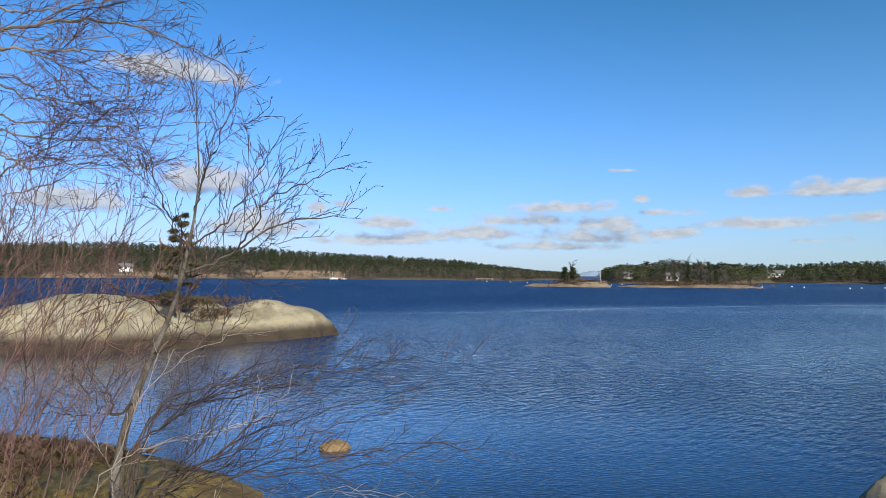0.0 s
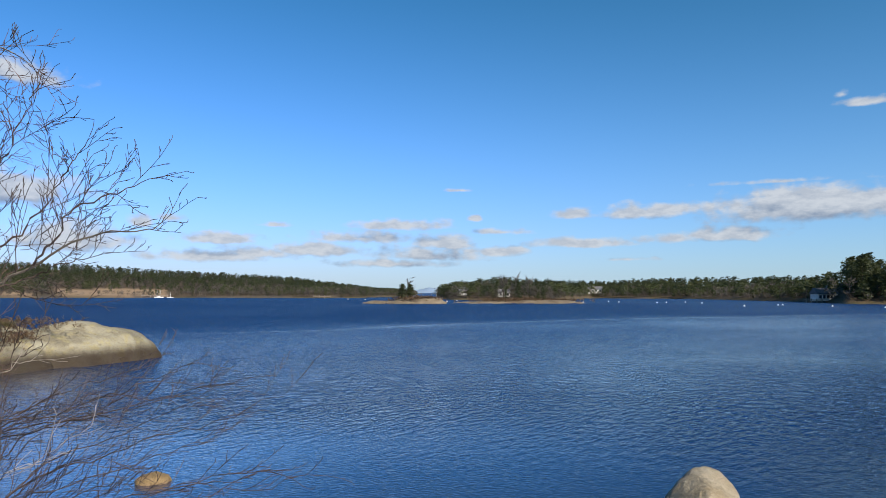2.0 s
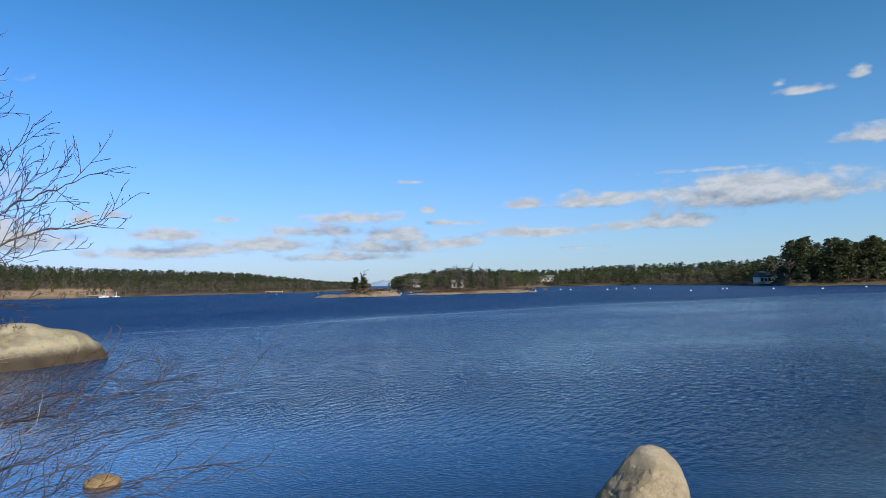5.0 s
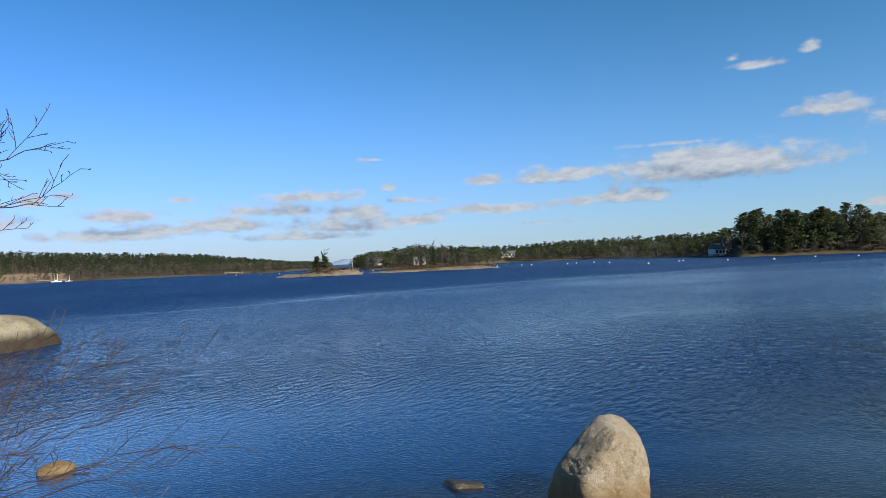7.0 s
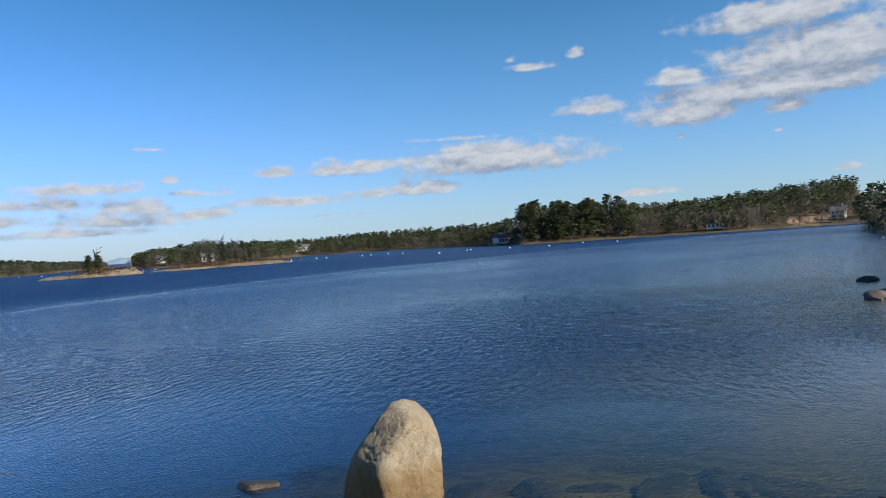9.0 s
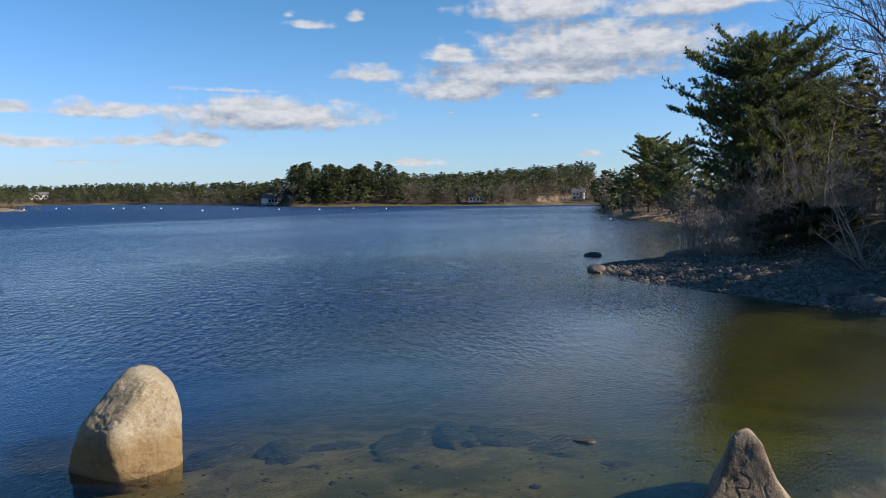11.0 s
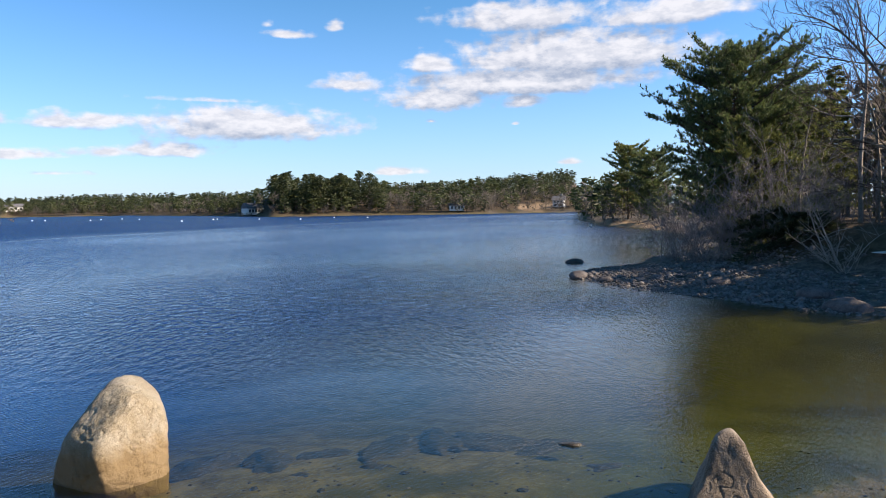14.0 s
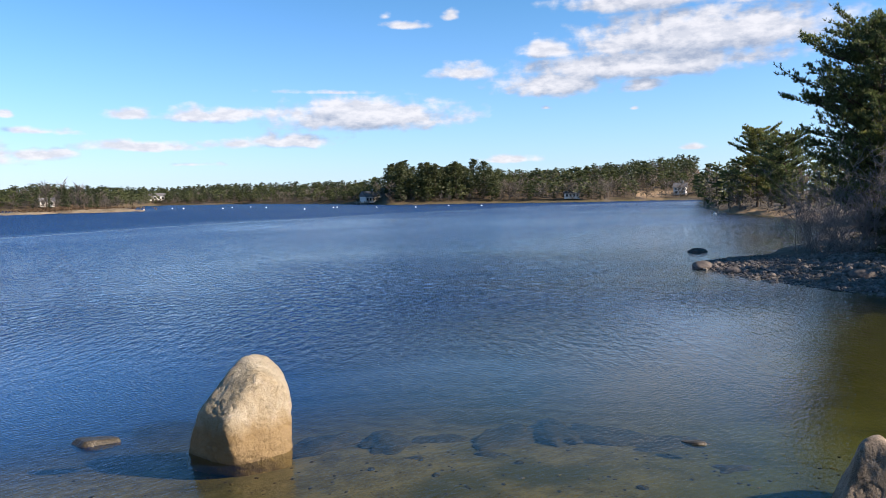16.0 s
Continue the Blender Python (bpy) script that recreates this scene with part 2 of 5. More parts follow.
def water_surface():
    m, n = material("sea_water")
    co = n.coords()
    wind = n.attr("wind")
    wavelet = n.noise(n.scaled(n.scaled(co, (1, 1, 1), 45), (6.0, 2.3, 1)), 1.0, 2, 0.5, 0.2)
    short = n.noise(n.scaled(n.scaled(co, (1, 1, 1), 57), (7.0, 4.0, 1)), 1.0, 2, 0.5, 0.5)
    fine = n.noise(n.scaled(co, (9, 20, 1), 40), 1.0, 2, 0.5)
    broad = n.noise(n.scaled(n.scaled(co, (1, 1, 1), 50), (2.2, 0.8, 1)), 1.0, 2, 0.5, 0.2)
    short = n.math("ADD", short, n.math("MULTIPLY", n.math("MULTIPLY", broad, n.attr("offing")), 13.0))
    waves = n.math("ADD", n.math("MULTIPLY", n.math("MULTIPLY", wavelet, n.attr("open")), 0.27), n.math("ADD", n.math("MULTIPLY", n.math("MULTIPLY", short, n.math("ADD", n.attr("open"), 0.4)), 0.035), n.math("MULTIPLY", fine, 0.019)))
    bump = n.add("ShaderNodeBump", Strength=1.0, Distance=1.0, Height=n.math("ADD", n.math("MULTIPLY", waves, wind), n.math("MULTIPLY", fine, 0.0038)))
    facing = n.add("ShaderNodeLayerWeight", Blend=0.5, Normal=bump.outputs[0]).outputs["Facing"]
    # reflection strength comes painted per place, less what the wind takes
    rough_sea = n.math("SUBTRACT", n.attr("painted_sheen"), n.math("MULTIPLY", wind, 0.25))   # wave backs hide one another
    fresnel = n.math("ADD", 0.02, n.math("MULTIPLY", rough_sea, n.math("POWER", facing, 5.0)))
    gloss = n.add("ShaderNodeBsdfGlossy", Color=rgb(1, 1, 1), Roughness=n.attr("chop"), Normal=bump.outputs[0])
    deep = n.mix(n.attr("algae"), rgb(0.002, 0.020, 0.080), rgb(0.019, 0.020, 0.005))
    deep = n.mix(n.attr("silt"), deep, rgb(0.024, 0.037, 0.042))
    murk = n.add("ShaderNodeBsdfDiffuse", Color=deep)
    clear = n.add("ShaderNodeBsdfTransparent", Color=rgb(0.80, 0.80, 0.58))
    body = n.add("ShaderNodeMixShader", i0=n.attr("murk"), i1=clear, i2=murk)
    n.add("ShaderNodeOutputMaterial", i0=n.add("ShaderNodeMixShader", i0=fresnel, i1=body, i2=gloss))
    return m


def ground_surface():
    """Sea bed, shingle, leaf litter and dry field, by what lies where."""
    m, n = material("ground")
    co = n.coords()
    a, b, c = n.noise(co, 0.35, 6, 0.6), n.noise(co, 3.0, 6, 0.65), n.noise(co, 28.0, 4, 0.7)
    mixed = n.math("ADD", n.math("MULTIPLY", b, 0.6), n.math("MULTIPLY", c, 0.4))
    bed = n.mix(n.range(mixed, 0.35, 0.65), rgb(0.045, 0.039, 0.017), rgb(0.130, 0.110, 0.056))
    bed = n.mix(n.range(a, 0.52, 0.66), bed, rgb(0.034, 0.034, 0.010))
    bed = n.mix(n.attr("weed"), bed, n.mix(n.range(a, 0.40, 0.62), rgb(0.022, 0.027, 0.007), rgb(0.062, 0.068, 0.014)))
    shingle = n.mix(n.range(mixed, 0.38, 0.62), rgb(0.040, 0.034, 0.029), rgb(0.135, 0.118, 0.098))
    litter = n.mix(n.range(mixed, 0.35, 0.65), rgb(0.034, 0.026, 0.017), rgb(0.100, 0.071, 0.046))
    litter = n.mix(n.range(a, 0.55, 0.7), litter, rgb(0.076, 0.065, 0.027))
    field = n.mix(n.range(mixed, 0.35, 0.65), rgb(0.194, 0.135, 0.081), rgb(0.280, 0.206, 0.135))
    col = n.mix(n.attr("shingle"), bed, shingle)
    col = n.mix(n.attr("litter"), col, litter)
    col = n.mix(n.attr("field"), col, field)
    finish(n, col, 0.9, n.math("ADD", b, n.math("MULTIPLY", c, 0.4)), 0.6, 0.06, 0.2)
    return m


GROUND = ground_surface()
WATER = water_surface()
GRANITE = stone_surface("boulder_granite", (0.350, 0.315, 0.245), (0.250, 0.205, 0.135), (0.150, 0.115, 0.070), 0.30, 0.60, (0.170, 0.115, 0.052))
LEDGE_STONE = stone_surface("ledge_granite", (0.255, 0.240, 0.180), (0.175, 0.155, 0.108), (0.080, 0.070, 0.052), 0.34, 0.86, (0.014, 0.007, 0.004), 1.0, (0.27, 0.235, 0.11))
DARK_STONE = stone_surface("shaded_granite", (0.260, 0.215, 0.172), (0.180, 0.146, 0.115), (0.075, 0.063, 0.052), -0.1, 0.15, (0.065, 0.049, 0.032))
ISLE_STONE = rough_surface("islet_rock", (0.075, 0.058, 0.038), (0.190, 0.160, 0.115), 0.5, 4.0)
WET_STONE = rough_surface("wet_stone", (0.012, 0.011, 0.009), (0.060, 0.050, 0.036), 4.0, 30.0, 0.45, 0.6, 0.02)
SUNKEN = rough_surface("sunken_stone", (0.006, 0.006, 0.008), (0.034, 0.028, 0.024), 2.5, 16.0)
MOSSY = rough_surface("mossy_rock", (0.038, 0.027, 0.011), (0.140, 0.103, 0.038), 1.6, 14.0, extra=((0.108, 0.091, 0.017), 2.4))
WEED = rough_surface("rockweed", (0.120, 0.104, 0.010), (0.300, 0.260, 0.030), 5.0, 40.0, 0.5, 0.9, 0.04)
BEACH_STONE = rough_surface("beach_stone", (0.045, 0.040, 0.040), (0.120, 0.105, 0.102), 3.0, 25.0)
TAN_WEED = rough_surface("ochre_weed", (0.055, 0.040, 0.010), (0.190, 0.145, 0.040), 6.0, 35.0, 0.6, 0.9, 0.04)
COBBLE = rough_surface("cobble_stone", (0.050, 0.046, 0.046), (0.175, 0.158, 0.152), 1.5, 12.0)
BARK = rough_surface("grey_bark", (0.071, 0.059, 0.046), (0.206, 0.184, 0.146), 6.0, 40.0, 0.9, 0.6, 0.01)
SAPLING_BARK = rough_surface("sapling_bark", (0.036, 0.031, 0.027), (0.125, 0.112, 0.095), 9.0, 50.0, 0.9, 0.6, 0.006)
TWIG = rough_surface("brown_twig", (0.018, 0.013, 0.012), (0.070, 0.050, 0.042), 4.0, 30.0)
RED_TWIG = rough_surface("red_twig", (0.042, 0.026, 0.025), (0.170, 0.098, 0.088), 3.0, 20.0)
PALE_TWIG = rough_surface("pale_twig", (0.130, 0.113, 0.098), (0.280, 0.254, 0.226), 4.0, 30.0)
SHRUB = rough_surface("shrub_twig", (0.095, 0.085, 0.087), (0.270, 0.240, 0.235), 1.0, 12.0)
PINE_BARK = rough_surface("pine_bark", (0.032, 0.024, 0.019), (0.098, 0.076, 0.059), 5.0, 25.0)
PINE = leaf_surface("pine_needles", (0.036, 0.064, 0.025), (0.165, 0.200, 0.070))
SPRUCE = leaf_surface("spruce_needles", (0.050, 0.078, 0.024), (0.220, 0.225, 0.065))
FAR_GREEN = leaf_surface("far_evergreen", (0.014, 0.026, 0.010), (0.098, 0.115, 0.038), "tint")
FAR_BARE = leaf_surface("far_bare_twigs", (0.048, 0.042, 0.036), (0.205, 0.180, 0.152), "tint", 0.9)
OLIVE = leaf_surface("olive_needles", (0.045, 0.045, 0.018), (0.150, 0.125, 0.050))
DARK_BOUGH = leaf_surface("dark_boughs", (0.014, 0.022, 0.012), (0.070, 0.078, 0.034))
HEATH = leaf_surface("dry_heath", (0.065, 0.038, 0.022), (0.162, 0.108, 0.059))
WHITE_PAINT = rough_surface("white_paint", (0.525, 0.517, 0.495), (0.615, 0.608, 0.593), 1.0, 9.0, 0.6, 0.1, 0.01)
GREY_PAINT = rough_surface("grey_shingle", (0.180, 0.173, 0.165), (0.285, 0.277, 0.262), 1.0, 9.0)
ROOFING = rough_surface("dark_roofing", (0.06, 0.06, 0.065), (0.14, 0.14, 0.15), 1.0, 9.0)
WINDOW_DARK = rough_surface("window_glass", (0.02, 0.025, 0.03), (0.05, 0.06, 0.07), 1.0, 5.0, 0.08, 0.0, 0.01, 0.6)
PLANK = rough_surface("weathered_plank", (0.165, 0.143, 0.120), (0.300, 0.270, 0.232), 2.0, 20.0)
# the blue of distance haze, painted into the mountains' colour
HAZE_BLUE = rough_surface("hazy_mountain", (0.17, 0.25, 0.37), (0.23, 0.31, 0.43), 0.002, 0.02)

# ---- mesh helpers ----


class Geo:
    """Gathers vertices and faces as arrays and makes them one mesh."""

    def __init__(self):
        self.v, self.f, self.tint, self.count = [], [], [], 0

    def add(self, verts, faces, tint=None):
        verts = np.asarray(verts, float).reshape(-1, 3)
        self.v.append(verts)
        self.f.append(np.asarray(faces, int) + self.count)
        if tint is not None:
            self.tint.append(np.full(len(verts), tint, np.float32))
        self.count += len(verts)

    def mesh(self, name, mat, smooth=False, **attributes):
        v = np.concatenate(self.v)
        me = bpy.data.meshes.new(name)
        loops = np.concatenate([f.ravel() for f in self.f])
        sizes = np.concatenate([np.full(len(f), f.shape[1]) for f in self.f])
        me.vertices.add(len(v))
        me.vertices.foreach_set("co", v.ravel().astype(np.float32))
        me.loops.add(len(loops))
        me.loops.foreach_set("vertex_index", loops.astype(np.int32))
        me.polygons.add(len(sizes))
        me.polygons.foreach_set("loop_start", np.concatenate([[0], np.cumsum(sizes)[:-1]]).astype(np.int32))
        me.polygons.foreach_set("use_smooth", np.full(len(sizes), smooth))
        me.update(calc_edges=True)
        if self.tint:
            attributes["tint"] = np.concatenate(self.tint)
        for key, values in attributes.items():
            me.attributes.new(key, "FLOAT", "POINT").data.foreach_set("value", np.asarray(values, np.float32))
        me.materials.append(mat)
        return me


def part(name, geo, mat, parent, label="", smooth=False):
    """One mesh object under a thing or a part."""
    ob = new(name, geo.mesh(name, mat, smooth) if isinstance(geo, Geo) else geo)
    ob.parent = parent
    if label:
        ob["label"] = label
    return tagged(ob, kind="stuff" if name == "spray" else "")


def thing(name, at, label, category, group="", turn=0.0):
    ob = new(name)
    ob.matrix_world = pose(at[0], at[1], at[2], 0, 0, turn)
    return tagged(ob, label, category, group)


def bm_mesh(name, bm, mat, smooth=False):
    me = bpy.data.meshes.new(name)
    bm.to_mesh(me)
    bm.free()
    if smooth:
        me.polygons.foreach_set("use_smooth", [True] * len(me.polygons))
    me.materials.append(mat)
    return me


def box_mesh(name, size, mat, at=(0, 0, 0), bevel=0.02):
    bm = bmesh.new()
    bmesh.ops.create_cube(bm, size=1.0, matrix=Matrix.Translation(at) @ Matrix.Diagonal((*size, 1)))
    if bevel:
        bmesh.ops.bevel(bm, geom=bm.edges[:], offset=bevel, segments=1, affect="EDGES")
    return bm_mesh(name, bm, mat)


def tube(geo, pts, radii, sides=5, tint=None):
    """A tapering tube along a line of points."""
    pts = np.asarray([tuple(p) for p in pts], float)
    n = len(pts)
    tang = np.gradient(pts, axis=0)
    tang /= np.linalg.norm(tang, axis=1)[:, None] + 1e-9
    ref = np.where(np.abs(tang[:, 2:3]) > 0.9, np.array([[1.0, 0, 0]]), np.array([[0, 0, 1.0]]))
    a = np.cross(tang, ref)
    a /= np.linalg.norm(a, axis=1)[:, None] + 1e-9
    b = np.cross(tang, a)
    ang = np.arange(sides) * 2 * np.pi / sides
    r = np.asarray(radii, float)[:, None, None]
    ring = pts[:, None] + r * (np.cos(ang)[None, :, None] * a[:, None] + np.sin(ang)[None, :, None] * b[:, None])
    i, j = np.meshgrid(np.arange(n - 1), np.arange(sides), indexing="ij")
    k = (j + 1) % sides
    quads = np.stack([i * sides + j, i * sides + k, (i + 1) * sides + k, (i + 1) * sides + j], -1).reshape(-1, 4)
    geo.add(ring.reshape(-1, 3), quads, tint)


def spline(pts, count):
    """Points smoothly along a line of control points."""
    p = [Vector(q) for q in pts]
    p = [p[0] * 2 - p[1]] + p + [p[-1] * 2 - p[-2]]
    out, spans = [], len(p) - 3
    for i in range(count):
        u = i / (count - 1) * spans
        k = min(int(u), spans - 1)
        t = u - k
        a, b, c, d = p[k:k + 4]
        out.append(0.5 * ((2 * b) + (c - a) * t + (2 * a - 5 * b + 4 * c - d) * t * t + (3 * b - a - 3 * c + d) * t ** 3))
    return out


def jitter(rng, s):
    return Vector((rng.gauss(0, s), rng.gauss(0, s), rng.gauss(0, s)))


def twigs(geo, pts, radius, rng, spacing, length, level, angle=0.7, up=0.15, thin=0.0018, spread=None):
    """Side shoots along a branch, and shoots on those."""
    run = 0.0
    total = sum((b - a).length for a, b in zip(pts, pts[1:])) or 1e-6
    done = 0.0
    for a, b in zip(pts, pts[1:]):
        seg = (b - a).length
        done += seg
        run += seg
        if run < spacing or done < 0.16 * total:
            continue
        run = rng.uniform(-0.4, 0.3) * spacing
        d = (b - a).normalized()
        side = d.cross(Vector((rng.gauss(0, 1), rng.gauss(0, 1), rng.gauss(0, 1)))).normalized()
        if spread is not None:
            side = (side - spread * side.dot(spread) * 0.75).normalized()
        way = (d * math.cos(angle) + side * math.sin(angle) + Vector((0, 0, up))).normalized()
        size = length * rng.uniform(0.45, 1.1) * (1.15 - 0.6 * done / total)
        n = max(4, int(size / 0.08) if level else 4)
        n = min(n, 14)
        line, p = [b.copy()], b.copy()
        for _ in range(n):
            way = (way + jitter(rng, 0.10) + Vector((0, 0, up * 0.18))).normalized()
            p = p + way * size / n
            line.append(p.copy())
        r0 = max(thin * 1.3, min(radius * (1 - 0.75 * done / total) * 0.4, size * 0.011))
        tube(geo, line, np.linspace(r0, thin, len(line)), 4 if r0 > 0.006 else 3)
        if level > 0:
            twigs(geo, line, r0, rng, spacing * 0.7, size * 0.5, level - 1, angle, up, thin, spread)


def blob_rock(name, size, mat, seed, cuts=(), rough=0.10, subdiv=4, smooth=True, flat=0.0):
    """A stone: a ball cut by planes, its surface uneven, its foot flat."""
    bm = bmesh.new()
    bmesh.ops.create_icosphere(bm, subdivisions=subdiv, radius=1.0)
    off = Vector((seed * 3.7, seed * 1.9, seed * 5.3))
    for v in bm.verts:
        p = v.co.copy()
        for nx, ny, nz, d in cuts:
            q = Vector((nx, ny, nz)).normalized()
            over = p.dot(q) - d
            if over > 0:
                p -= q * over * 0.93
        k = noise.fractal(p * 1.4 + off, 1.0, 2.0, 3) * rough + noise.fractal(p * 6 + off, 1.0, 2.0, 4) * rough * 0.22
        p *= 1 + k
        v.co = Vector((p.x * size[0], p.y * size[1], max(p.z, -flat if flat else -9) * size[2]))
    return bm_mesh(name, bm, mat, smooth)


# ---- ground and water ----
SHORE = [(-180, 4), (-62, 14), (-48, 15), (-42, 330), (-20, 345), (-8.5, 372), (0.7, 366), (6.7, 390), (9, 500), (11, 720), (11.8, 4200), (12.6, 4200),
         (12.9, 345), (14, 300), (23, 305), (25.5, 470), (32, 450), (39, 330), (42.4, 285), (43.2, 263), (53, 262), (60, 260), (66, 284),
         (68.0, 284), (68.3, 140), (69, 121), (70.8, 99), (73.9, 88), (75.5, 78), (78, 62), (84, 45), (90, 32), (100, 22), (125, 12), (180, 4)]
INNER = [(-180, 300), (-62, 12), (-40, 9.5), (-20, 7.5), (-12, 5.6), (20, 5.2), (80, 5.6), (94, 8), (106, 14), (118, 300), (180, 300)]
# crest of the land behind the shore: azimuth, elevation of the tree tops, distance behind the water's edge
CREST = [(-180, 3.0, 60), (-42, 2.05, 190), (-32.5, 2.02, 190), (-25, 2.30, 190), (-17, 2.14, 190), (-8.5, 1.75, 170), (0.7, 1.3, 150), (7.6, 0.47, 120),
         (9.9, 0.30, 90), (11.5, 0.0, 60), (12.85, 0.0, 40), (12.95, 0.5, 40), (14.4, 0.87, 60), (17.8, 1.29, 70), (22.7, 1.0, 70), (26.5, 0.91, 90), (30, 1.12, 90),
         (36, 1.2, 110), (42, 1.25, 70), (43.5, 2.0, 40), (52, 1.85, 60), (56, 1.75, 90), (60, 2.05, 110), (64.5, 2.45, 130), (67.9, 2.7, 150), (68.3, 1.0, 60), (74, 1.1, 60), (80, 1.5, 60),
         (90, 3.5, 60), (180, 3.0, 60)]
TREE = 5.0
# outline of the wooded point across the cove
POINT = [(27.4, 10.5), (25.0, 8.4), (23.6, 4.9), (21.8, 1.4), (20.6, -0.9), (18.6, -6), (15, -11), (10.5, -14.5), (4, -17), (-6, -19), (-6, -70), (110, -70), (110, 22), (75, 17.6), (55, 13.2),
         (44, 10.9), (36, 10.7), (30, 11.2)]


def table(rows, az, col=1):
    return np.interp(az, [r[0] for r in rows], [r[col] for r in rows])


def wobble(x, y, scale, seed=0.0):
    """Smooth two-dimensional unevenness, about -1 to 1."""
    out, amp = np.zeros_like(x), 1.0
    for k, (a, b, c) in enumerate([(1.0, 0.3, 0.1), (-0.6, 1.1, 1.7), (0.9, -1.3, 2.9), (1.9, 1.4, 4.2), (-2.6, 1.7, 0.6), (2.2, -3.1, 5.1)]):
        out = out + amp * np.sin((a * x + b * y) / scale + c + seed + 1.3 * np.sin((b * x - a * y) / scale * 0.7 + c))
        amp *= 0.72
    return out / 2.6


def inside(x, y, poly):
    """Signed distance to a closed outline, positive inside."""
    best, odd = np.full(x.shape, 1e9), np.zeros(x.shape, bool)
    for (x0, y0), (x1, y1) in zip(poly, poly[1:] + poly[:1]):
        dx, dy = x1 - x0, y1 - y0
        t = np.clip(((x - x0) * dx + (y - y0) * dy) / (dx * dx + dy * dy), 0, 1)
        best = np.minimum(best, np.hypot(x - x0 - t * dx, y - y0 - t * dy))
        cross = ((y0 > y) != (y1 > y)) & (x < dx * (y - y0) / (dy if dy else 1e-9) + x0)
        odd ^= cross
    return np.where(odd, best, -best)


def heights(x, y):
    """Ground height, and masks of shingle, leaf litter and dry field."""
    x, y = np.asarray(x, float), np.asarray(y, float)
    az, r = np.degrees(np.arctan2(x, y)), np.hypot(x, y)
    shore = table(SHORE, az) + wobble(x, y, 9.0) * np.clip(r / 120, 0, 3)
    inner = table(INNER, az) + wobble(x, y, 1.3) * 0.3
    back = table(CREST, az, 2)
    crest = np.maximum(np.tan(np.radians(table(CREST, az))) * (shore + back) + 3 - TREE, 1.2)
    far = r - shore
    rise = np.clip(far / back, 0, 1)
    land = np.minimum(far * np.where((az > 68) & (az < 80), 0.09, 0.35), 1.0) + np.maximum(crest - 1.0, 0) * rise ** 1.25 + wobble(x, y, 22) * 0.5 * np.clip(far / 30, 0, 1)
    near = inner - r
    bank = np.clip(near * 0.30, 0, 1.35) + np.clip((r - 7) * 0.03, 0, 1.5) * np.clip((near - 4) / 4, 0, 1)
    d = np.minimum(-far, -near)
    bed = -np.minimum(0.06 * np.maximum(d, 0) + 0.13 * np.maximum(d - 3.5, 0), 5.0) + wobble(x, y, 1.7) * 0.05 * np.clip(d, 0, 1)
    bed = bed * (1 - 0.45 * np.clip((az - 68) / 10, 0, 1))
    z = np.where(far > 0, land, np.where(near > 0, bank, bed))
    s = inside(x, y, POINT) + wobble(x, y, 2.2) * 0.35
    beach = 0.10 * s + wobble(x, y, 0.9) * 0.04
    step = np.clip((s - 6.2 - wobble(x, y, 3.0) * 0.8) / 1.8, 0, 1)
    top = 1.5 * step * step * (3 - 2 * step) + np.clip((s - 8) * 0.02, 0, 2.5)
    point = np.where(s < 6.2, beach, 0.62 + wobble(x, y, 2) * 0.05) + top
    z = np.where(s > 0, np.maximum(z, point), np.maximum(z, np.maximum(-5.0, 0.10 * s)))
    shingle = np.where((z > -0.05) & (z < 1.1), 1.0, 0.0)
    litter = np.clip((z - 0.9) / 0.4, 0, 1)
    field = ((az > -16) & (az < -8.2) & (far > 3) & (far < 50)) | ((az > -30) & (az < -17) & (far > 4) & (far < 26)) | ((az > 63.4) & (az < 66.4) & (far > 6) & (far < 30)) | ((az > 68.2) & (az < 80) & (far > -0.5) & (far < 6) & (r > 60))
    return z, shingle, litter, np.where(field & (wobble(x, y, 14) > -0.5), 1.0, 0.0)


def polar_sheet(az_list, r_list):
    a, r = np.meshgrid(np.radians(az_list), r_list, indexing="ij")
    n, k = a.shape
    i, j = np.meshgrid(np.arange(n), np.arange(k - 1), indexing="ij")
    i2 = (i + 1) % n
    quads = np.stack([i * k + j, i * k + j + 1, i2 * k + j + 1, i2 * k + j], -1).reshape(-1, 4)
    return (r * np.sin(a)).ravel(), (r * np.cos(a)).ravel(), quads[:, ::-1]


def build_ground():
    az = np.concatenate([np.arange(-180, -44, 3.0), np.arange(-44, 100, 0.5), np.arange(100, 179.9, 3.0)])
    r = np.concatenate([[0.0], np.geomspace(0.8, 4700, 240)])
    x, y, quads = polar_sheet(az, r)
    z, shingle, litter, field = heights(x, y)
    g = Geo()
    g.add(np.stack([x, y, z], -1), quads)
    ob = new("ground", g.mesh("ground", GROUND, True, shingle=shingle, litter=litter, field=field, weed=np.clip((np.degrees(np.arctan2(x, y)) - 60) / 14, 0, 1)))
    tagged(ob, "sea bed, shingle beach and wooded land around the bay", "ground", kind="structure")


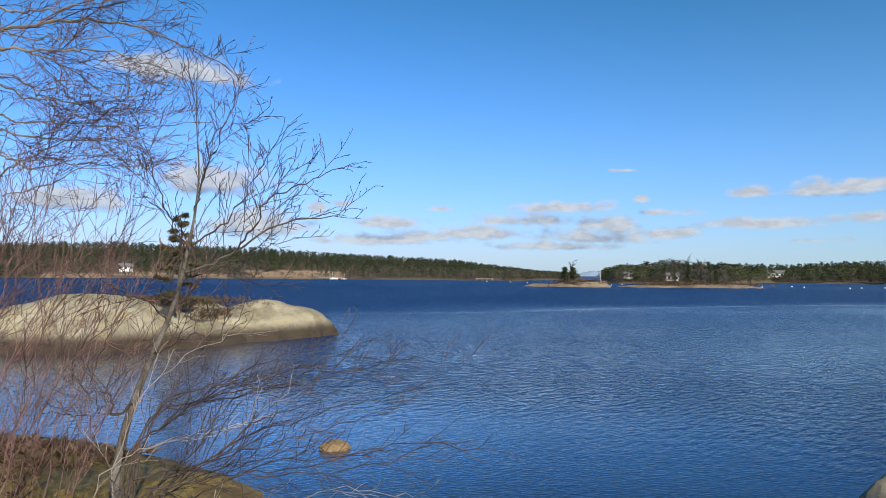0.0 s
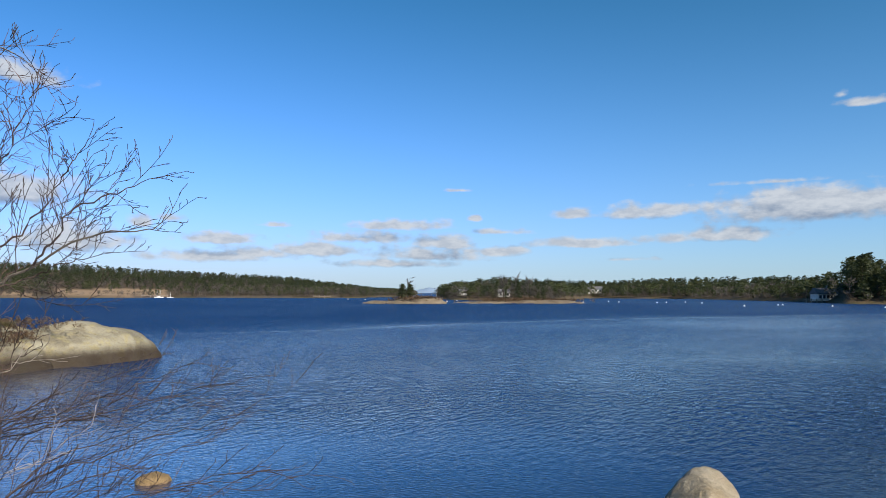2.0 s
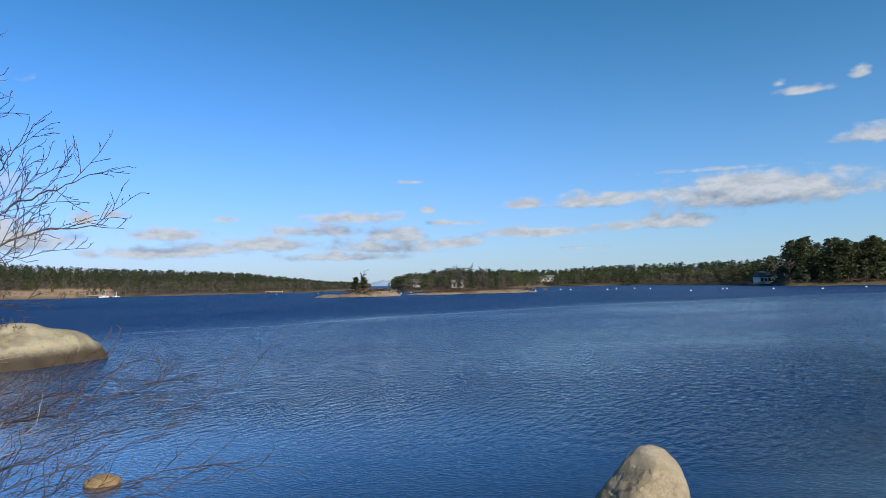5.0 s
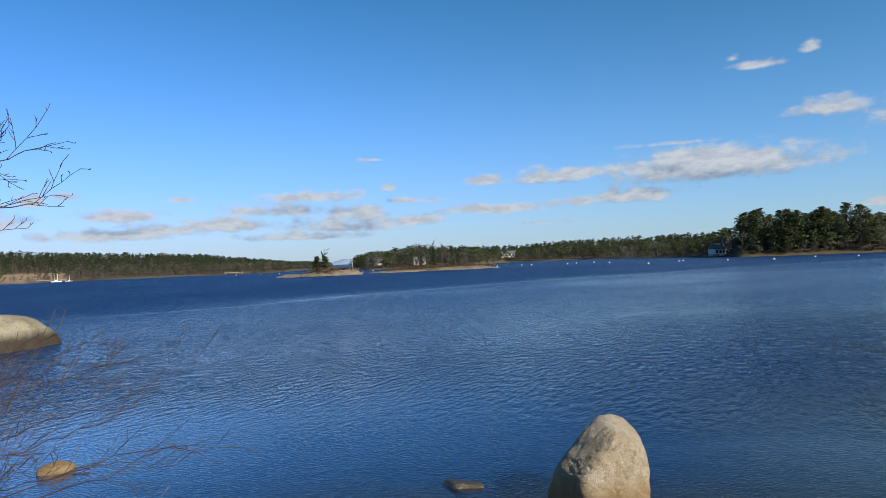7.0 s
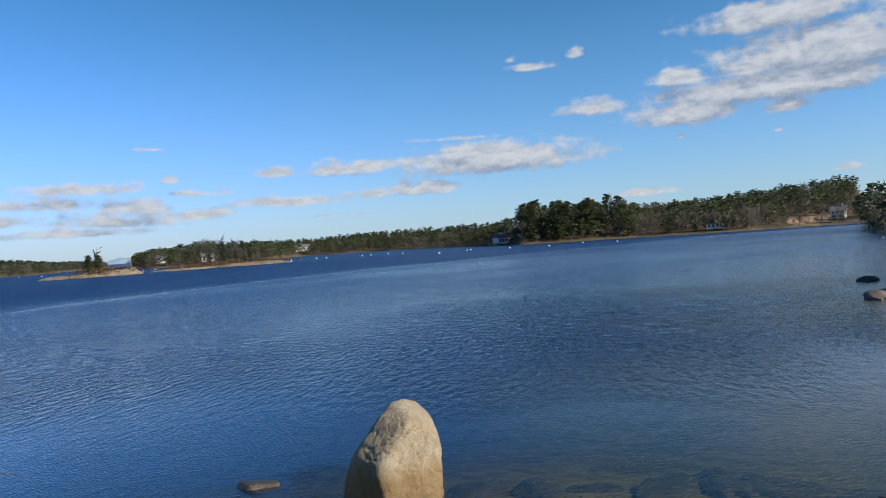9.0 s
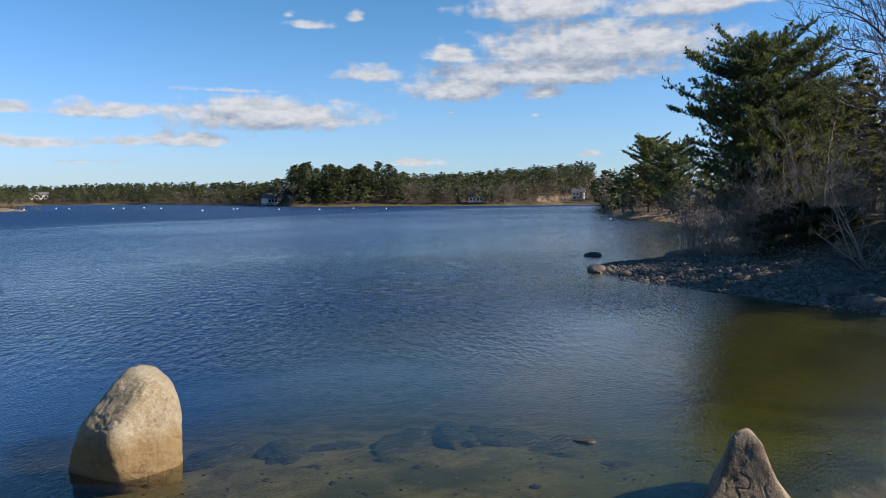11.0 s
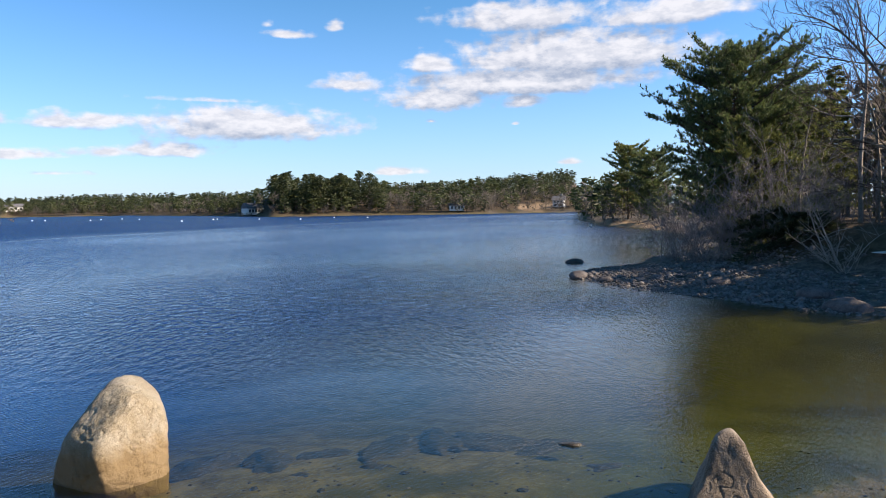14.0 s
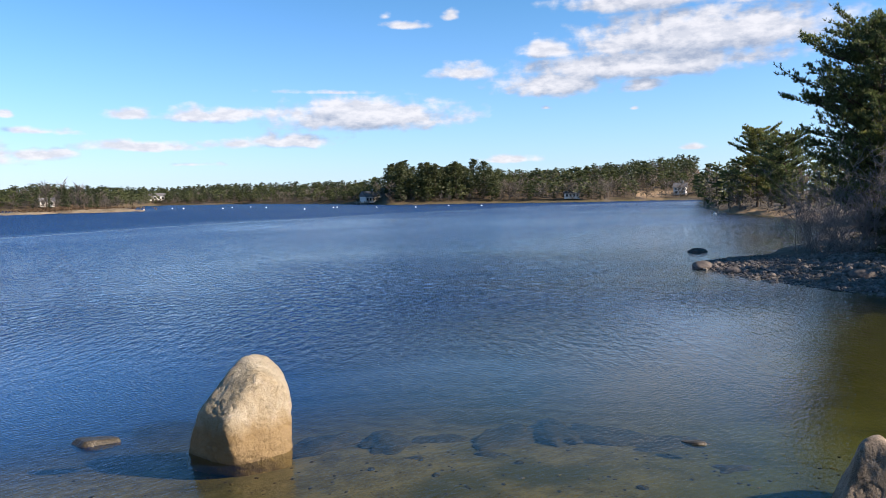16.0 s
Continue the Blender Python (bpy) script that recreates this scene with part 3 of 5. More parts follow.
def sea_waves(x, y, r, wind):
    """Wind waves: many crossing trains, the short ones only near by."""
    rng = np.random.default_rng(17)
    z = np.zeros_like(x)
    bends = [1.6 * wobble(x, y, 0.18 * 1.065 ** (12 * q + 6) * 3.5, q) for q in range(6)]
    for k in range(72):
        length = 0.18 * 1.065 ** k
        way = radians(rng.normal(205, 48))
        phase = rng.uniform(0, 6.28)
        slope = 0.046 * rng.uniform(0.6, 1.2)
        seen = np.clip(length / (0.015 * r) - 1, 0, 1) * np.clip(1.7 - length / (0.027 * r), 0, 1)
        z += seen * slope * length / 6.28 * np.sin((x * math.sin(way) + y * math.cos(way)) * 6.28 / length + phase + bends[k // 12])
    return z * np.minimum(wind, 1.2)


def build_water():
    az = np.concatenate([np.arange(-180, -36, 3.0), np.arange(-36, 96, 0.4), np.arange(96, 179.9, 3.0)])
    r = np.concatenate([[0.0], np.geomspace(1.5, 7, 12), np.geomspace(7.2, 420, 560), np.geomspace(490, 4900, 24)])
    x, y, quads = polar_sheet(az, r)
    d = np.hypot(x, y)
    depth = np.maximum(0, -heights(x, y)[0])
    angle = np.degrees(np.arctan2(x, y))
    gusts = np.clip(0.55 + 0.30 * wobble(x, y * 1.8, 26.0, 2.0) + 0.20 * wobble(x, y * 1.6, 9.0, 1.0), 0.3, 1.0)
    line = np.interp(angle, [-40, 4, 19, 37, 50, 60, 70], [46, 57, 73, 101, 140, 200, 250]) + wobble(x, y, 40.0) * 1.5
    outer = 0.9 * np.clip((d - line) / 14, 0, 1)                              # the open bay is rougher beyond a slick
    slick = 1 - 0.75 * np.exp(-((d - line) / (0.012 * line)) ** 2) * np.clip((angle + 12) / 10, 0, 1) * np.clip((60 - angle) / 12, 0, 1)
    patch = 1.0 * np.exp(-np.abs((angle - 47) / 19) ** 3 - np.abs((d - 24) / 13) ** 3)      # a gust darkens the middle of the cove
    calm = 0.6 * np.exp(-((angle - 66) / 11) ** 2 - ((d - 52) / 22) ** 2)
    lee = np.clip((angle - 66 - 3 * wobble(x, y, 3.0)) / 8, 0, 1) * np.clip((70 - d) / 30, 0, 1)    # sheltered water under the wooded point
    wind = np.maximum(np.clip((d - 10) / 12, 0.03 + 0.30 * np.clip((64 - angle) / 10, 0, 1), 1) * gusts, patch * np.clip((d - 10 - 2 * wobble(x, y, 2.5)) / 3, 0, 1))
    still = np.clip((-11 - angle) / 5, 0, 1) * np.clip((angle + 60) / 10, 0, 1) * np.clip((36 - d) / 5, 0, 1)     # calm behind the granite ledge
    wind = (wind * (1 - calm) + outer) * slick * (1 - 0.92 * lee) * (1 - 0.85 * still)
    algae = np.clip((angle - 68 - 2 * wobble(x, y, 2.0, 3.0)) / 9, 0, 1) * np.clip((60 - d) / 20, 0, 1)
    g = Geo()
    g.add(np.stack([x, y, sea_waves(x, y, np.maximum(d, 3), wind * np.clip((d - 11) / 12, 0.05, 1))], -1), quads)
    # sheen is painted: reflection raised to the left, lowered far out and near bearing 34
    ob = new("water", g.mesh("water", WATER, True, algae=algae, offing=np.clip((d - 22) / 30, 0, 1) * np.clip((240 - d) / 80, 0, 1), silt=np.clip((19 - d - wobble(x, y, 2.5) * 1.5) / 9, 0, 1) * np.clip((angle - 36) / 16, 0, 1) * (1 - algae), open=np.clip((d - 11.5 - 2.5 * wobble(x, y, 2.5)) / 8, 0.03, 1), murk=1 - np.exp(-depth / (0.42 + 0.32 * np.clip((angle - 36) / 16, 0, 1) + 0.5 * np.clip((angle - 66) / 12, 0, 1) + 0.7 * np.clip((10 - d) / 2, 0, 1))), wind=np.clip(wind, 0.12, 1.6), painted_sheen=0.98 + 0.55 * np.clip((8 - angle) / 16, 0, 1) * np.clip((50 - d) / 20, 0, 1) * np.clip((d - 8) / 4, 0, 1) - 0.22 * np.clip((d - 25) / 50, 0, 1) * np.clip((72 - angle) / 12, 0, 1) - 0.30 * np.exp(-((angle - 34) / 15) ** 2) * np.clip((26 - d) / 14, 0, 1), chop=0.09 + 0.17 * np.clip((d - 14) / 60, 0, 1) * np.clip(wind / 0.6, 0, 1)))
    tagged(ob, "rippled blue sea water, clear and olive over the shallows", "water", kind="structure")


build_ground()
build_water()


def ground_z(x, y):
    return float(heights(np.array([x]), np.array([y]))[0][0])


# ---- trees seen from afar ----


def needle_fans(rng, centres, size, per, flat=0.35):
    """Small leaf-like triangles scattered about the centres: verts, faces."""
    c = np.repeat(np.asarray(centres, float), per, axis=0)
    n = len(c)
    c = c + rng.normal(0, size * 0.5, (n, 3)) * [1, 1, flat + 0.3]
    d = rng.normal(0, 1, (n, 3)) * [1, 1, flat]
    d /= np.linalg.norm(d, axis=1)[:, None] + 1e-9
    e = np.cross(d, rng.normal(0, 1, (n, 3)))
    e /= np.linalg.norm(e, axis=1)[:, None] + 1e-9
    s = size * rng.uniform(0.6, 1.3, (n, 1))
    v = np.stack([c - d * s * 0.5 - e * s * 0.3, c - d * s * 0.3 + e * s * 0.35, c + d * s * 0.7], 1).reshape(-1, 3)
    return v, np.arange(3 * n).reshape(-1, 3)


def far_evergreen(seed, h, kind, limbs=26, per=4, size=0.078, arms=(0.45, 0.9)):
    """Crown and trunk of a distant pine or spruce."""
    rng = np.random.default_rng(seed)
    crown, trunk = Geo(), Geo()
    tube(trunk, [(0, 0, -1), (rng.normal(0, 0.1), 0, h * 0.5), (rng.normal(0, 0.2), 0, h * 0.95)], [h * 0.014, h * 0.01, 0.03], 5)
    centres = []
    low = 0.10 if kind == "spruce" else rng.uniform(0.02, 0.14)
    for k in range(limbs):
        u = low + (1 - low) * (k + rng.uniform()) / limbs
        if kind == "spruce":
            reach = h * 0.20 * (1.02 - u) ** 0.85 + 0.1
        else:
            reach = h * 0.34 * math.sin(math.pi * min(1, (1.05 - u) / (1.05 - low) * 0.86)) * rng.uniform(0.45, 1.15) + 0.2
        a = rng.uniform(0, 2 * math.pi)
        for t in arms:
            drop = -0.12 if kind == "spruce" else 0.18
            centres.append((reach * t * math.cos(a), reach * t * math.sin(a), u * h + drop * reach * t))
    v, f = needle_fans(rng, centres, h * size, per)
    crown.add(v, f)
    return crown, trunk


def far_bare(seed, h, limbs=26, shoots=7, thick=1.0):
    """Twigs and trunk of a distant leafless tree."""
    rng = np.random.default_rng(seed)
    crown, trunk = Geo(), Geo()
    tube(trunk, [(0, 0, -1), (rng.normal(0, 0.15), 0, h * 0.4), (rng.normal(0, 0.4), 0, h * 0.85)], [h * 0.012, h * 0.009, 0.03], 4)
    verts = []
    for k in range(limbs):
        u = rng.uniform(0.2, 0.98)
        a, lift = rng.uniform(0, 2 * math.pi), rng.uniform(0.5, 1.3)
        reach = h * rng.uniform(0.12, 0.3) * (1.15 - 0.6 * u)
        p0 = np.array([0, 0, u * h * 0.85])
        p1 = p0 + np.array([math.cos(a), math.sin(a), lift]) * reach
        w = np.array([-math.sin(a), math.cos(a), 0]) * h * 0.008 * thick
        verts += [p0 - w, p0 + w, p1]
        for _ in range(shoots):
            s = p0 + (p1 - p0) * rng.uniform(0.3, 1.0)
            d = (p1 - p0) * rng.uniform(0.2, 0.55) + rng.normal(0, h * 0.045, 3)
            w = rng.normal(0, 1, 3) * h * 0.007 * thick
            verts += [s - w, s + w, s + d]
    crown.add(verts, np.arange(len(verts)).reshape(-1, 3))
    return crown, trunk


def flatten(geo):
    return np.concatenate(geo.v), geo.f


def build_far_woods():
    rng = random.Random(5)
    kinds = {"pine": [far_evergreen(s, 12, "pine", 22, 3, 0.125) for s in range(6)], "spruce": [far_evergreen(40 + s, 12, "spruce", 22, 2, 0.13) for s in range(4)],
             "bare": [far_bare(80 + s, 12, 16, 5, 1.7) for s in range(6)]}
    green, bare, trunks, planted = {}, {}, {}, []
    # azimuth from, to, rows deep, share of bare trees, spacing, name of the shore, height
    stretches = [(-40, 11.2, 34, 0.44, 2.1, "west", 0.42), (12.9, 24.5, 15, 0.24, 2.1, "middle", 0.50), (24.5, 42.6, 16, 0.18, 2.3, "middle", 0.54), (42.6, 53.0, 9, 0.25, 4.0, "middle", 0.66),
                 (52.6, 68.2, 22, 0.42, 2.5, "east", 0.62), (68.4, 80.0, 10, 0.5, 2.4, "east", 0.6)]
    for a0, a1, rows, share, gap, shore_name, tall in stretches:
        for g in (green, bare, trunks):
            g.setdefault(shore_name, Geo())
        az = a0
        while az < a1:
            d0 = float(table(SHORE, az))
            if d0 > 1500:
                az += 0.2
                continue
            back = float(table(CREST, az, 2))
            for k in range(rows):
                u = max(0.0, (k + rng.uniform(-0.3, 0.5)) / (rows - 1)) ** 0.8
                d = d0 + 1.5 + u * back * 1.05 + rng.uniform(0, 3)
                a = az + rng.uniform(-0.5, 0.5) * math.degrees(gap / d0)
                if rng.random() < share * (1.5 if k < rows * 0.35 else 0.65):
                    kind, s = "bare", rng.uniform(0.5, 0.98)
                else:
                    kind = "spruce" if rng.random() < 0.25 else "pine"
                    s = rng.uniform(0.52, 1.0)
                planted.append((d * math.sin(radians(a)), d * math.cos(radians(a)), kind, s * tall, k, rng.random(), shore_name))
            for _ in range(5 if az > 68.3 else rng.choice((2, 3))):   # undergrowth along the water
                d = d0 + rng.uniform(0.5, 5 if az < 68.3 else 12)
                planted.append((d * math.sin(radians(az)), d * math.cos(radians(az)), "bush", 0.4, 0, rng.random(), shore_name))
            az += math.degrees(gap / d0) * rng.uniform(0.7, 1.3)
    z, _, _, field = heights(np.array([p[0] for p in planted]), np.array([p[1] for p in planted]))
    for (x, y, kind, s, k, tint, shore_name), h, dry in zip(planted, z, field):
        if dry > 0.5 and (rng.random() < 0.93 or x > 40) or h < 0.25:
            continue
        crown, trunk = kinds["bare" if kind == "bush" else kind][rng.randrange(4)]
        a, wide = rng.uniform(0, 6.28), {"spruce": 1.1, "bush": 1.1}.get(kind, 1.35)
        m = np.array([[math.cos(a) * wide, -math.sin(a) * wide, 0], [math.sin(a) * wide, math.cos(a) * wide, 0], [0, 0, 0.55 if kind == "bush" else 1]]) * s
        v, f = flatten(crown)
        # from the ninth row back tints are darker; most trunks are near the darkest
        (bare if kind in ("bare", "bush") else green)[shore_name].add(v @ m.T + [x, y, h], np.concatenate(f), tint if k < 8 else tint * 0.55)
        if kind != "bush":
            v, f = flatten(trunk)
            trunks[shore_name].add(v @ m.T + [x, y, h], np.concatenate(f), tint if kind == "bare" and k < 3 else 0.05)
    for shore_name in green:
        top = new("far_woods")
        tagged(top, "mixed woods of dark evergreens and bare trees along the far shore", "woods", kind="stuff")
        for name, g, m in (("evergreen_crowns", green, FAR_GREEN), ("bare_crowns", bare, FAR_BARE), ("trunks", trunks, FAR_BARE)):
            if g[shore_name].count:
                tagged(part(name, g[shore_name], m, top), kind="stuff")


build_far_woods()

# ---- stones by the water ----


def facet_rock(name, centre, faces, power, mat, lump, seed, detail, hollow=0.0):
    """A standing stone: a rounded solid between faces, each given by its azimuth, slope and distance from the centre; its skin uneven."""
    bm = bmesh.new()
    bmesh.ops.create_icosphere(bm, subdivisions=6, radius=1.0)
    normals = [(polar(a, e, 1.0) - Vector((0, 0, 3.0)), d) for a, e, d in faces]
    off = Vector((seed, seed * 2.1, seed * 0.7))
    for v in bm.verts:
        w = v.co.normalized()
        p = w * sum(max(0.0, w.dot(q) / d) ** power for q, d in normals) ** (-1 / power)
        s = p + off
        k = noise.fractal(s * 2.0, 1.0, 2.0, 3) * 0.018 + noise.fractal(s * 7.0, 1.0, 2.0, 4) * 0.010 * detail
        crease = abs(noise.noise(s * 3.1) + 0.5 * noise.noise(s * 7.3))
        k -= 0.016 * max(0.0, 1 - crease / 0.05) * detail
        v.co = p + w * k * lump
        waist = 1 - hollow * math.sin(math.pi * min(1.0, max(0.0, (v.co.z + 0.15) / 0.6)))
        v.co.x, v.co.y = v.co.x * waist, v.co.y * waist
    ob = new(name, bm_mesh(name, bm, mat, True))
    ob.matrix_world = pose(*centre)
    return ob


def build_boulder():
    ob = facet_rock("boulder", (4.613, 7.131, 0.253), ((179.5, 8.5, 0.49), (267, -3, 0.565), (268, 50.4, 0.575), (117.1, -2.0, 0.50), (84.2, -3.8, 0.58), (9, 10.9, 0.61), (130.6, 52, 0.73),
                                                      (337.4, 20.4, 0.50), (118.9, 84, 0.86), (200, -40, 0.61), (250, -38, 0.63), (59.8, -86, 0.87)), 10, GRANITE, 1.0, 3.0, 1.2)
    tagged(ob, "tall egg-shaped granite boulder, tan and sunlit, in shallow water", "boulder")


def build_pointed_rock():
    ob = facet_rock("pointed_rock", (7.418, 1.116, 0.152), ((246, 12, 0.17), (348.3, 19.3, 0.29), (161.8, 28, 0.35), (84.3, 37.4, 0.69), (18.2, 40, 0.43), (148, 30.3, 0.39), (244.4, 87, 0.57),
                                                           (184.3, -51.2, 0.40), (56, -61.9, 0.27)), 12, DARK_STONE, 0.8, 5.0, 0.9, 0.13)
    tagged(ob, "pointed grey rock leaning in the shallow water near shore", "rock")


def stone(name, at, size, mat, seed, label, turn=0.0, cuts=(), subdiv=4, rough=0.12, tilt=0.0):
    ob = new(name, blob_rock(name, size, mat, seed, cuts, rough, subdiv))
    ob.matrix_world = pose(*at, tilt, 0, turn)
    return tagged(ob, label, "rock")


build_boulder()
stone("flat_rock", (3.45, 8.72, 0.0), (0.30, 0.15, 0.11), WET_STONE, 5, "small flat dark rock just above the water beside the boulder", -40, ((0.1, 0.1, 1, 0.45), (0.6, -0.7, 0.4, 0.65), (-0.8, -0.4, 0.4, 0.7)))
stone("small_rock", (-1.85, 12.2, 0.02), (0.27, 0.22, 0.13), GRANITE, 8, "small orange-brown round rock standing in the water", 10)
build_pointed_rock()
stone("weedy_rock", (7.10, -0.22, -0.01), (0.70, 0.45, 0.11), WEED, 6, "low rock covered in yellow rockweed at the water's edge", 20, (), 5, 0.35)

def build_mossy_ledge():
    """Low ledge under the sapling, with weed on its tip and dry grass on its back."""
    top = thing("mossy_ledge", (-6.9, 10.3, -0.12), "low brown mossy ledge sloping into the water under the sapling", "rock", turn=-14)
    part("rock", blob_rock("rock", (4.6, 2.0, 0.50), MOSSY, 11, (), 0.13, 6), None, top)
    weed = part("rockweed", blob_rock("rockweed", (1.5, 1.0, 0.26), TAN_WEED, 17, (), 0.22, 5), None, top, "ochre rockweed")
    weed.matrix_basis = pose(3.0, -0.2, 0.17, 0, 5, 0)
    rng = np.random.default_rng(23)
    n = 420
    x, y = rng.uniform(-3.6, 2.2, n), rng.normal(0, 0.75, n)
    z = 0.5 * np.sqrt(np.clip(1 - (x / 4.6) ** 2 - (y / 2.0) ** 2, 0, 1)) * 0.97
    root = np.stack([x, y, z], -1)
    blade = Geo()
    for _ in range(7):
        tip = root + np.stack([rng.normal(0, 0.13, n), rng.normal(0, 0.13, n), rng.uniform(0.06, 0.2, n)], -1)
        w = rng.normal(0, 0.013, (n, 3))
        blade.add(np.stack([root - w, root + w, tip], 1).reshape(-1, 3), np.arange(3 * n).reshape(-1, 3))
    tagged(part("dry_grass", blade, HEATH, top, "dry straw-brown grass"), kind="stuff")


build_mossy_ledge()

for k, (x, y, z, sx, sy, sz) in enumerate([
        (5.62, 7.0, -0.22, 0.55, 0.3, 0.14), (6.1, 6.3, -0.2, 0.5, 0.3, 0.13), (5.9, 5.6, -0.2, 0.35, 0.22, 0.12), (6.7, 5.9, -0.22, 0.42, 0.2, 0.13), (7.3, 5.3, -0.22, 0.6, 0.35, 0.15),
        (7.9, 4.9, -0.2, 0.5, 0.3, 0.15), (8.3, 4.3, -0.25, 0.7, 0.35, 0.17), (8.4, 3.6, -0.22, 0.5, 0.3, 0.13), (8.0, 2.7, -0.25, 0.6, 0.4, 0.17), (8.6, 1.9, -0.22, 0.6, 0.4, 0.14),
        (6.6, 5.0, -0.18, 0.3, 0.2, 0.1), (3.0, 7.0, -0.2, 0.4, 0.25, 0.1), (9.4, 0.6, -0.25, 0.7, 0.4, 0.18)]):
    stone("sunken_rock", (x, y, z - 0.06), (sx * 1.1, sy, sz * 0.9), SUNKEN, 30 + k, "rough dark rock lying under the clear shallow water", k * 47, (), 4, 0.38)
stone("snag_stone", (8.14, 3.11, -0.01), (0.08, 0.15, 0.045), WET_STONE, 51, "tiny dark stone breaking the water surface", 15, ((0.2, 0.3, 1, 0.5),))


def build_bed_pebbles():
    """Small stones strewn over the shallow sea bed."""
    rng = np.random.default_rng(41)
    shape = blob_rock("pebble", (1, 0.8, 0.5), SUNKEN, 44, (), 0.25, 1, False)
    low, tri = np.array([tuple(v.co) for v in shape.vertices]), np.array([tuple(p.vertices) for p in shape.polygons])
    az, d = radians(1) * rng.uniform(18, 92, 420), rng.triangular(5.6, 7.0, 10.0, 420)
    x, y = d * np.sin(az), d * np.cos(az)
    z = heights(x, y)[0]
    dark, pale = Geo(), Geo()
    for k in range(420):
        if z[k] > -0.03:
            continue
        size, a = rng.uniform(0.010, 0.032) * (2.6 if rng.random() < 0.06 else 1.0), rng.uniform(0, 6.28)
        m = np.array([[math.cos(a), -math.sin(a), 0], [math.sin(a), math.cos(a), 0], [0, 0, 1]]) * size
        (pale if rng.random() < 0.15 else dark).add(low @ m.T + [x[k], y[k], z[k]], tri)
    top = tagged(new("bed_pebbles"), "dark and pale pebbles on the shallow sea bed", "pebbles", kind="stuff")
    tagged(part("dark_stones", dark, SUNKEN, top), kind="stuff")
    tagged(part("pale_stones", pale, MOSSY, top), kind="stuff")


build_bed_pebbles()


def build_granite_ledge():
    ledge = thing("granite_ledge", (-12.0, 31.0, 0), "broad rounded pale granite ledge with a brown tide band", "rock outcrop")
    for name, x, y, size, turn, seed, sink in (("hump", -2.4, -1.4, (6.6, 5.0, 4.6), 40, 21, 2.5), ("tip", 3.3, 2.3, (5.6, 3.3, 3.9), 52, 24, 2.3), ("shoulder", -6.8, -3.4, (5.4, 4.0, 3.6), 25, 27, 2.1),
                                               ("foot", 0.8, -0.7, (5.4, 3.0, 2.2), 54, 29, 1.2), ("ridge", 0.0, 1.5, (5.0, 3.0, 4.0), 44, 33, 2.2)):
        ob = new(name, blob_rock(name, size, LEDGE_STONE, seed, ((0.3, -0.9, 0.5, 0.88), (-0.5, -0.6, 0.6, 0.93)), 0.085, 6))
        ob.parent = ledge
        ob.matrix_basis = pose(x, y, -sink, 0, 0, turn)
    rng = np.random.default_rng(9)
    g = Geo()
    centres = np.stack([rng.normal(-0.6, 1.8, 1500), rng.normal(0.3, 0.8, 1500), rng.uniform(1.55, 1.95, 1500)], -1)
    v, f = needle_fans(rng, centres, 0.07, 6, 0.9)
    g.add(v, f)
    cleft = np.stack([rng.normal(1.9, 0.45, 300), rng.normal(0.2, 0.5, 300), rng.uniform(0.7, 1.45, 300)], -1)
    v, f = needle_fans(rng, cleft, 0.07, 8, 0.9)
    g.add(v, f)
    tagged(part("heath", g, HEATH, ledge, "dry brown heath plants"), kind="stuff")


build_granite_ledge()

# ---- islands ----


def build_island(name, label, lobes, mat, rough=0.12):
    top = thing(name, lobes[0][:2] + (0,), label, "island")
    for k, (x, y, sx, sy, sz, turn) in enumerate(lobes):
        ob = new("rock", blob_rock("rock", (sx, sy, sz), mat, 60 + k + len(lobes), ((0, 0, 1, 0.75),), rough, 5))
        ob.parent = top
        ob.matrix_basis = pose(x - lobes[0][0], y - lobes[0][1], -0.2, 0, 0, turn)
    rng = np.random.default_rng(len(label))
    g = Geo()
    sx, sy, sz = lobes[0][2:5]
    n = int(sx * 60)
    v, f = needle_fans(rng, np.stack([rng.normal(0, sx * 0.4, n), rng.normal(0, sy * 0.35, n), rng.uniform(0.5, 0.74, n) * sz], -1), 0.5, 5, 0.8)
    g.add(v, f)
    tagged(part("heath", g, HEATH, top, "dry brown heath"), kind="stuff")
    return top


def around(az, d):
    return (d * math.sin(radians(az)), d * math.cos(radians(az)))


build_island("islet", "low bare islet of pale granite with two spruces", [(*around(11.3, 192), 7.5, 4, 2.2, -10), (*around(8.6, 194), 7.0, 3, 1.3, -8), (*around(10.2, 191), 6, 3, 1.2, -10)], ISLE_STONE)
build_island("treed_island", "low island with tan rocky edge, bare trees and spruces",
             [(*around(20.0, 214), 17, 7, 1.5, -20), (*around(16.4, 205), 9, 3, 0.9, -16), (*around(23.0, 222), 7, 3, 0.9, -22)], ISLE_STONE)


# ---- trees of their own ----


def far_tree(name, label, kind, seed, h, at, group="", fine=False):
    """A free-standing tree seen from afar."""
    if kind == "bare":
        crown, trunk = far_bare(seed, h)
        mats = (FAR_BARE, FAR_BARE)
    else:
        crown, trunk = far_evergreen(seed, h, kind, 90 if fine else 40, 7, 0.048 if fine else 0.06, (0.3, 0.6, 0.95))
        mats = (FAR_GREEN, PINE_BARK)
    for g in (crown, trunk):
        g.tint = [np.full(g.count, 0.25 + 0.5 * ((seed * 37) % 10) / 10, np.float32)]
    top = thing(name, at, label, "tree", group)
    part("trunk", trunk, mats[1], top)
    part("crown", crown, mats[0], top)
    return top


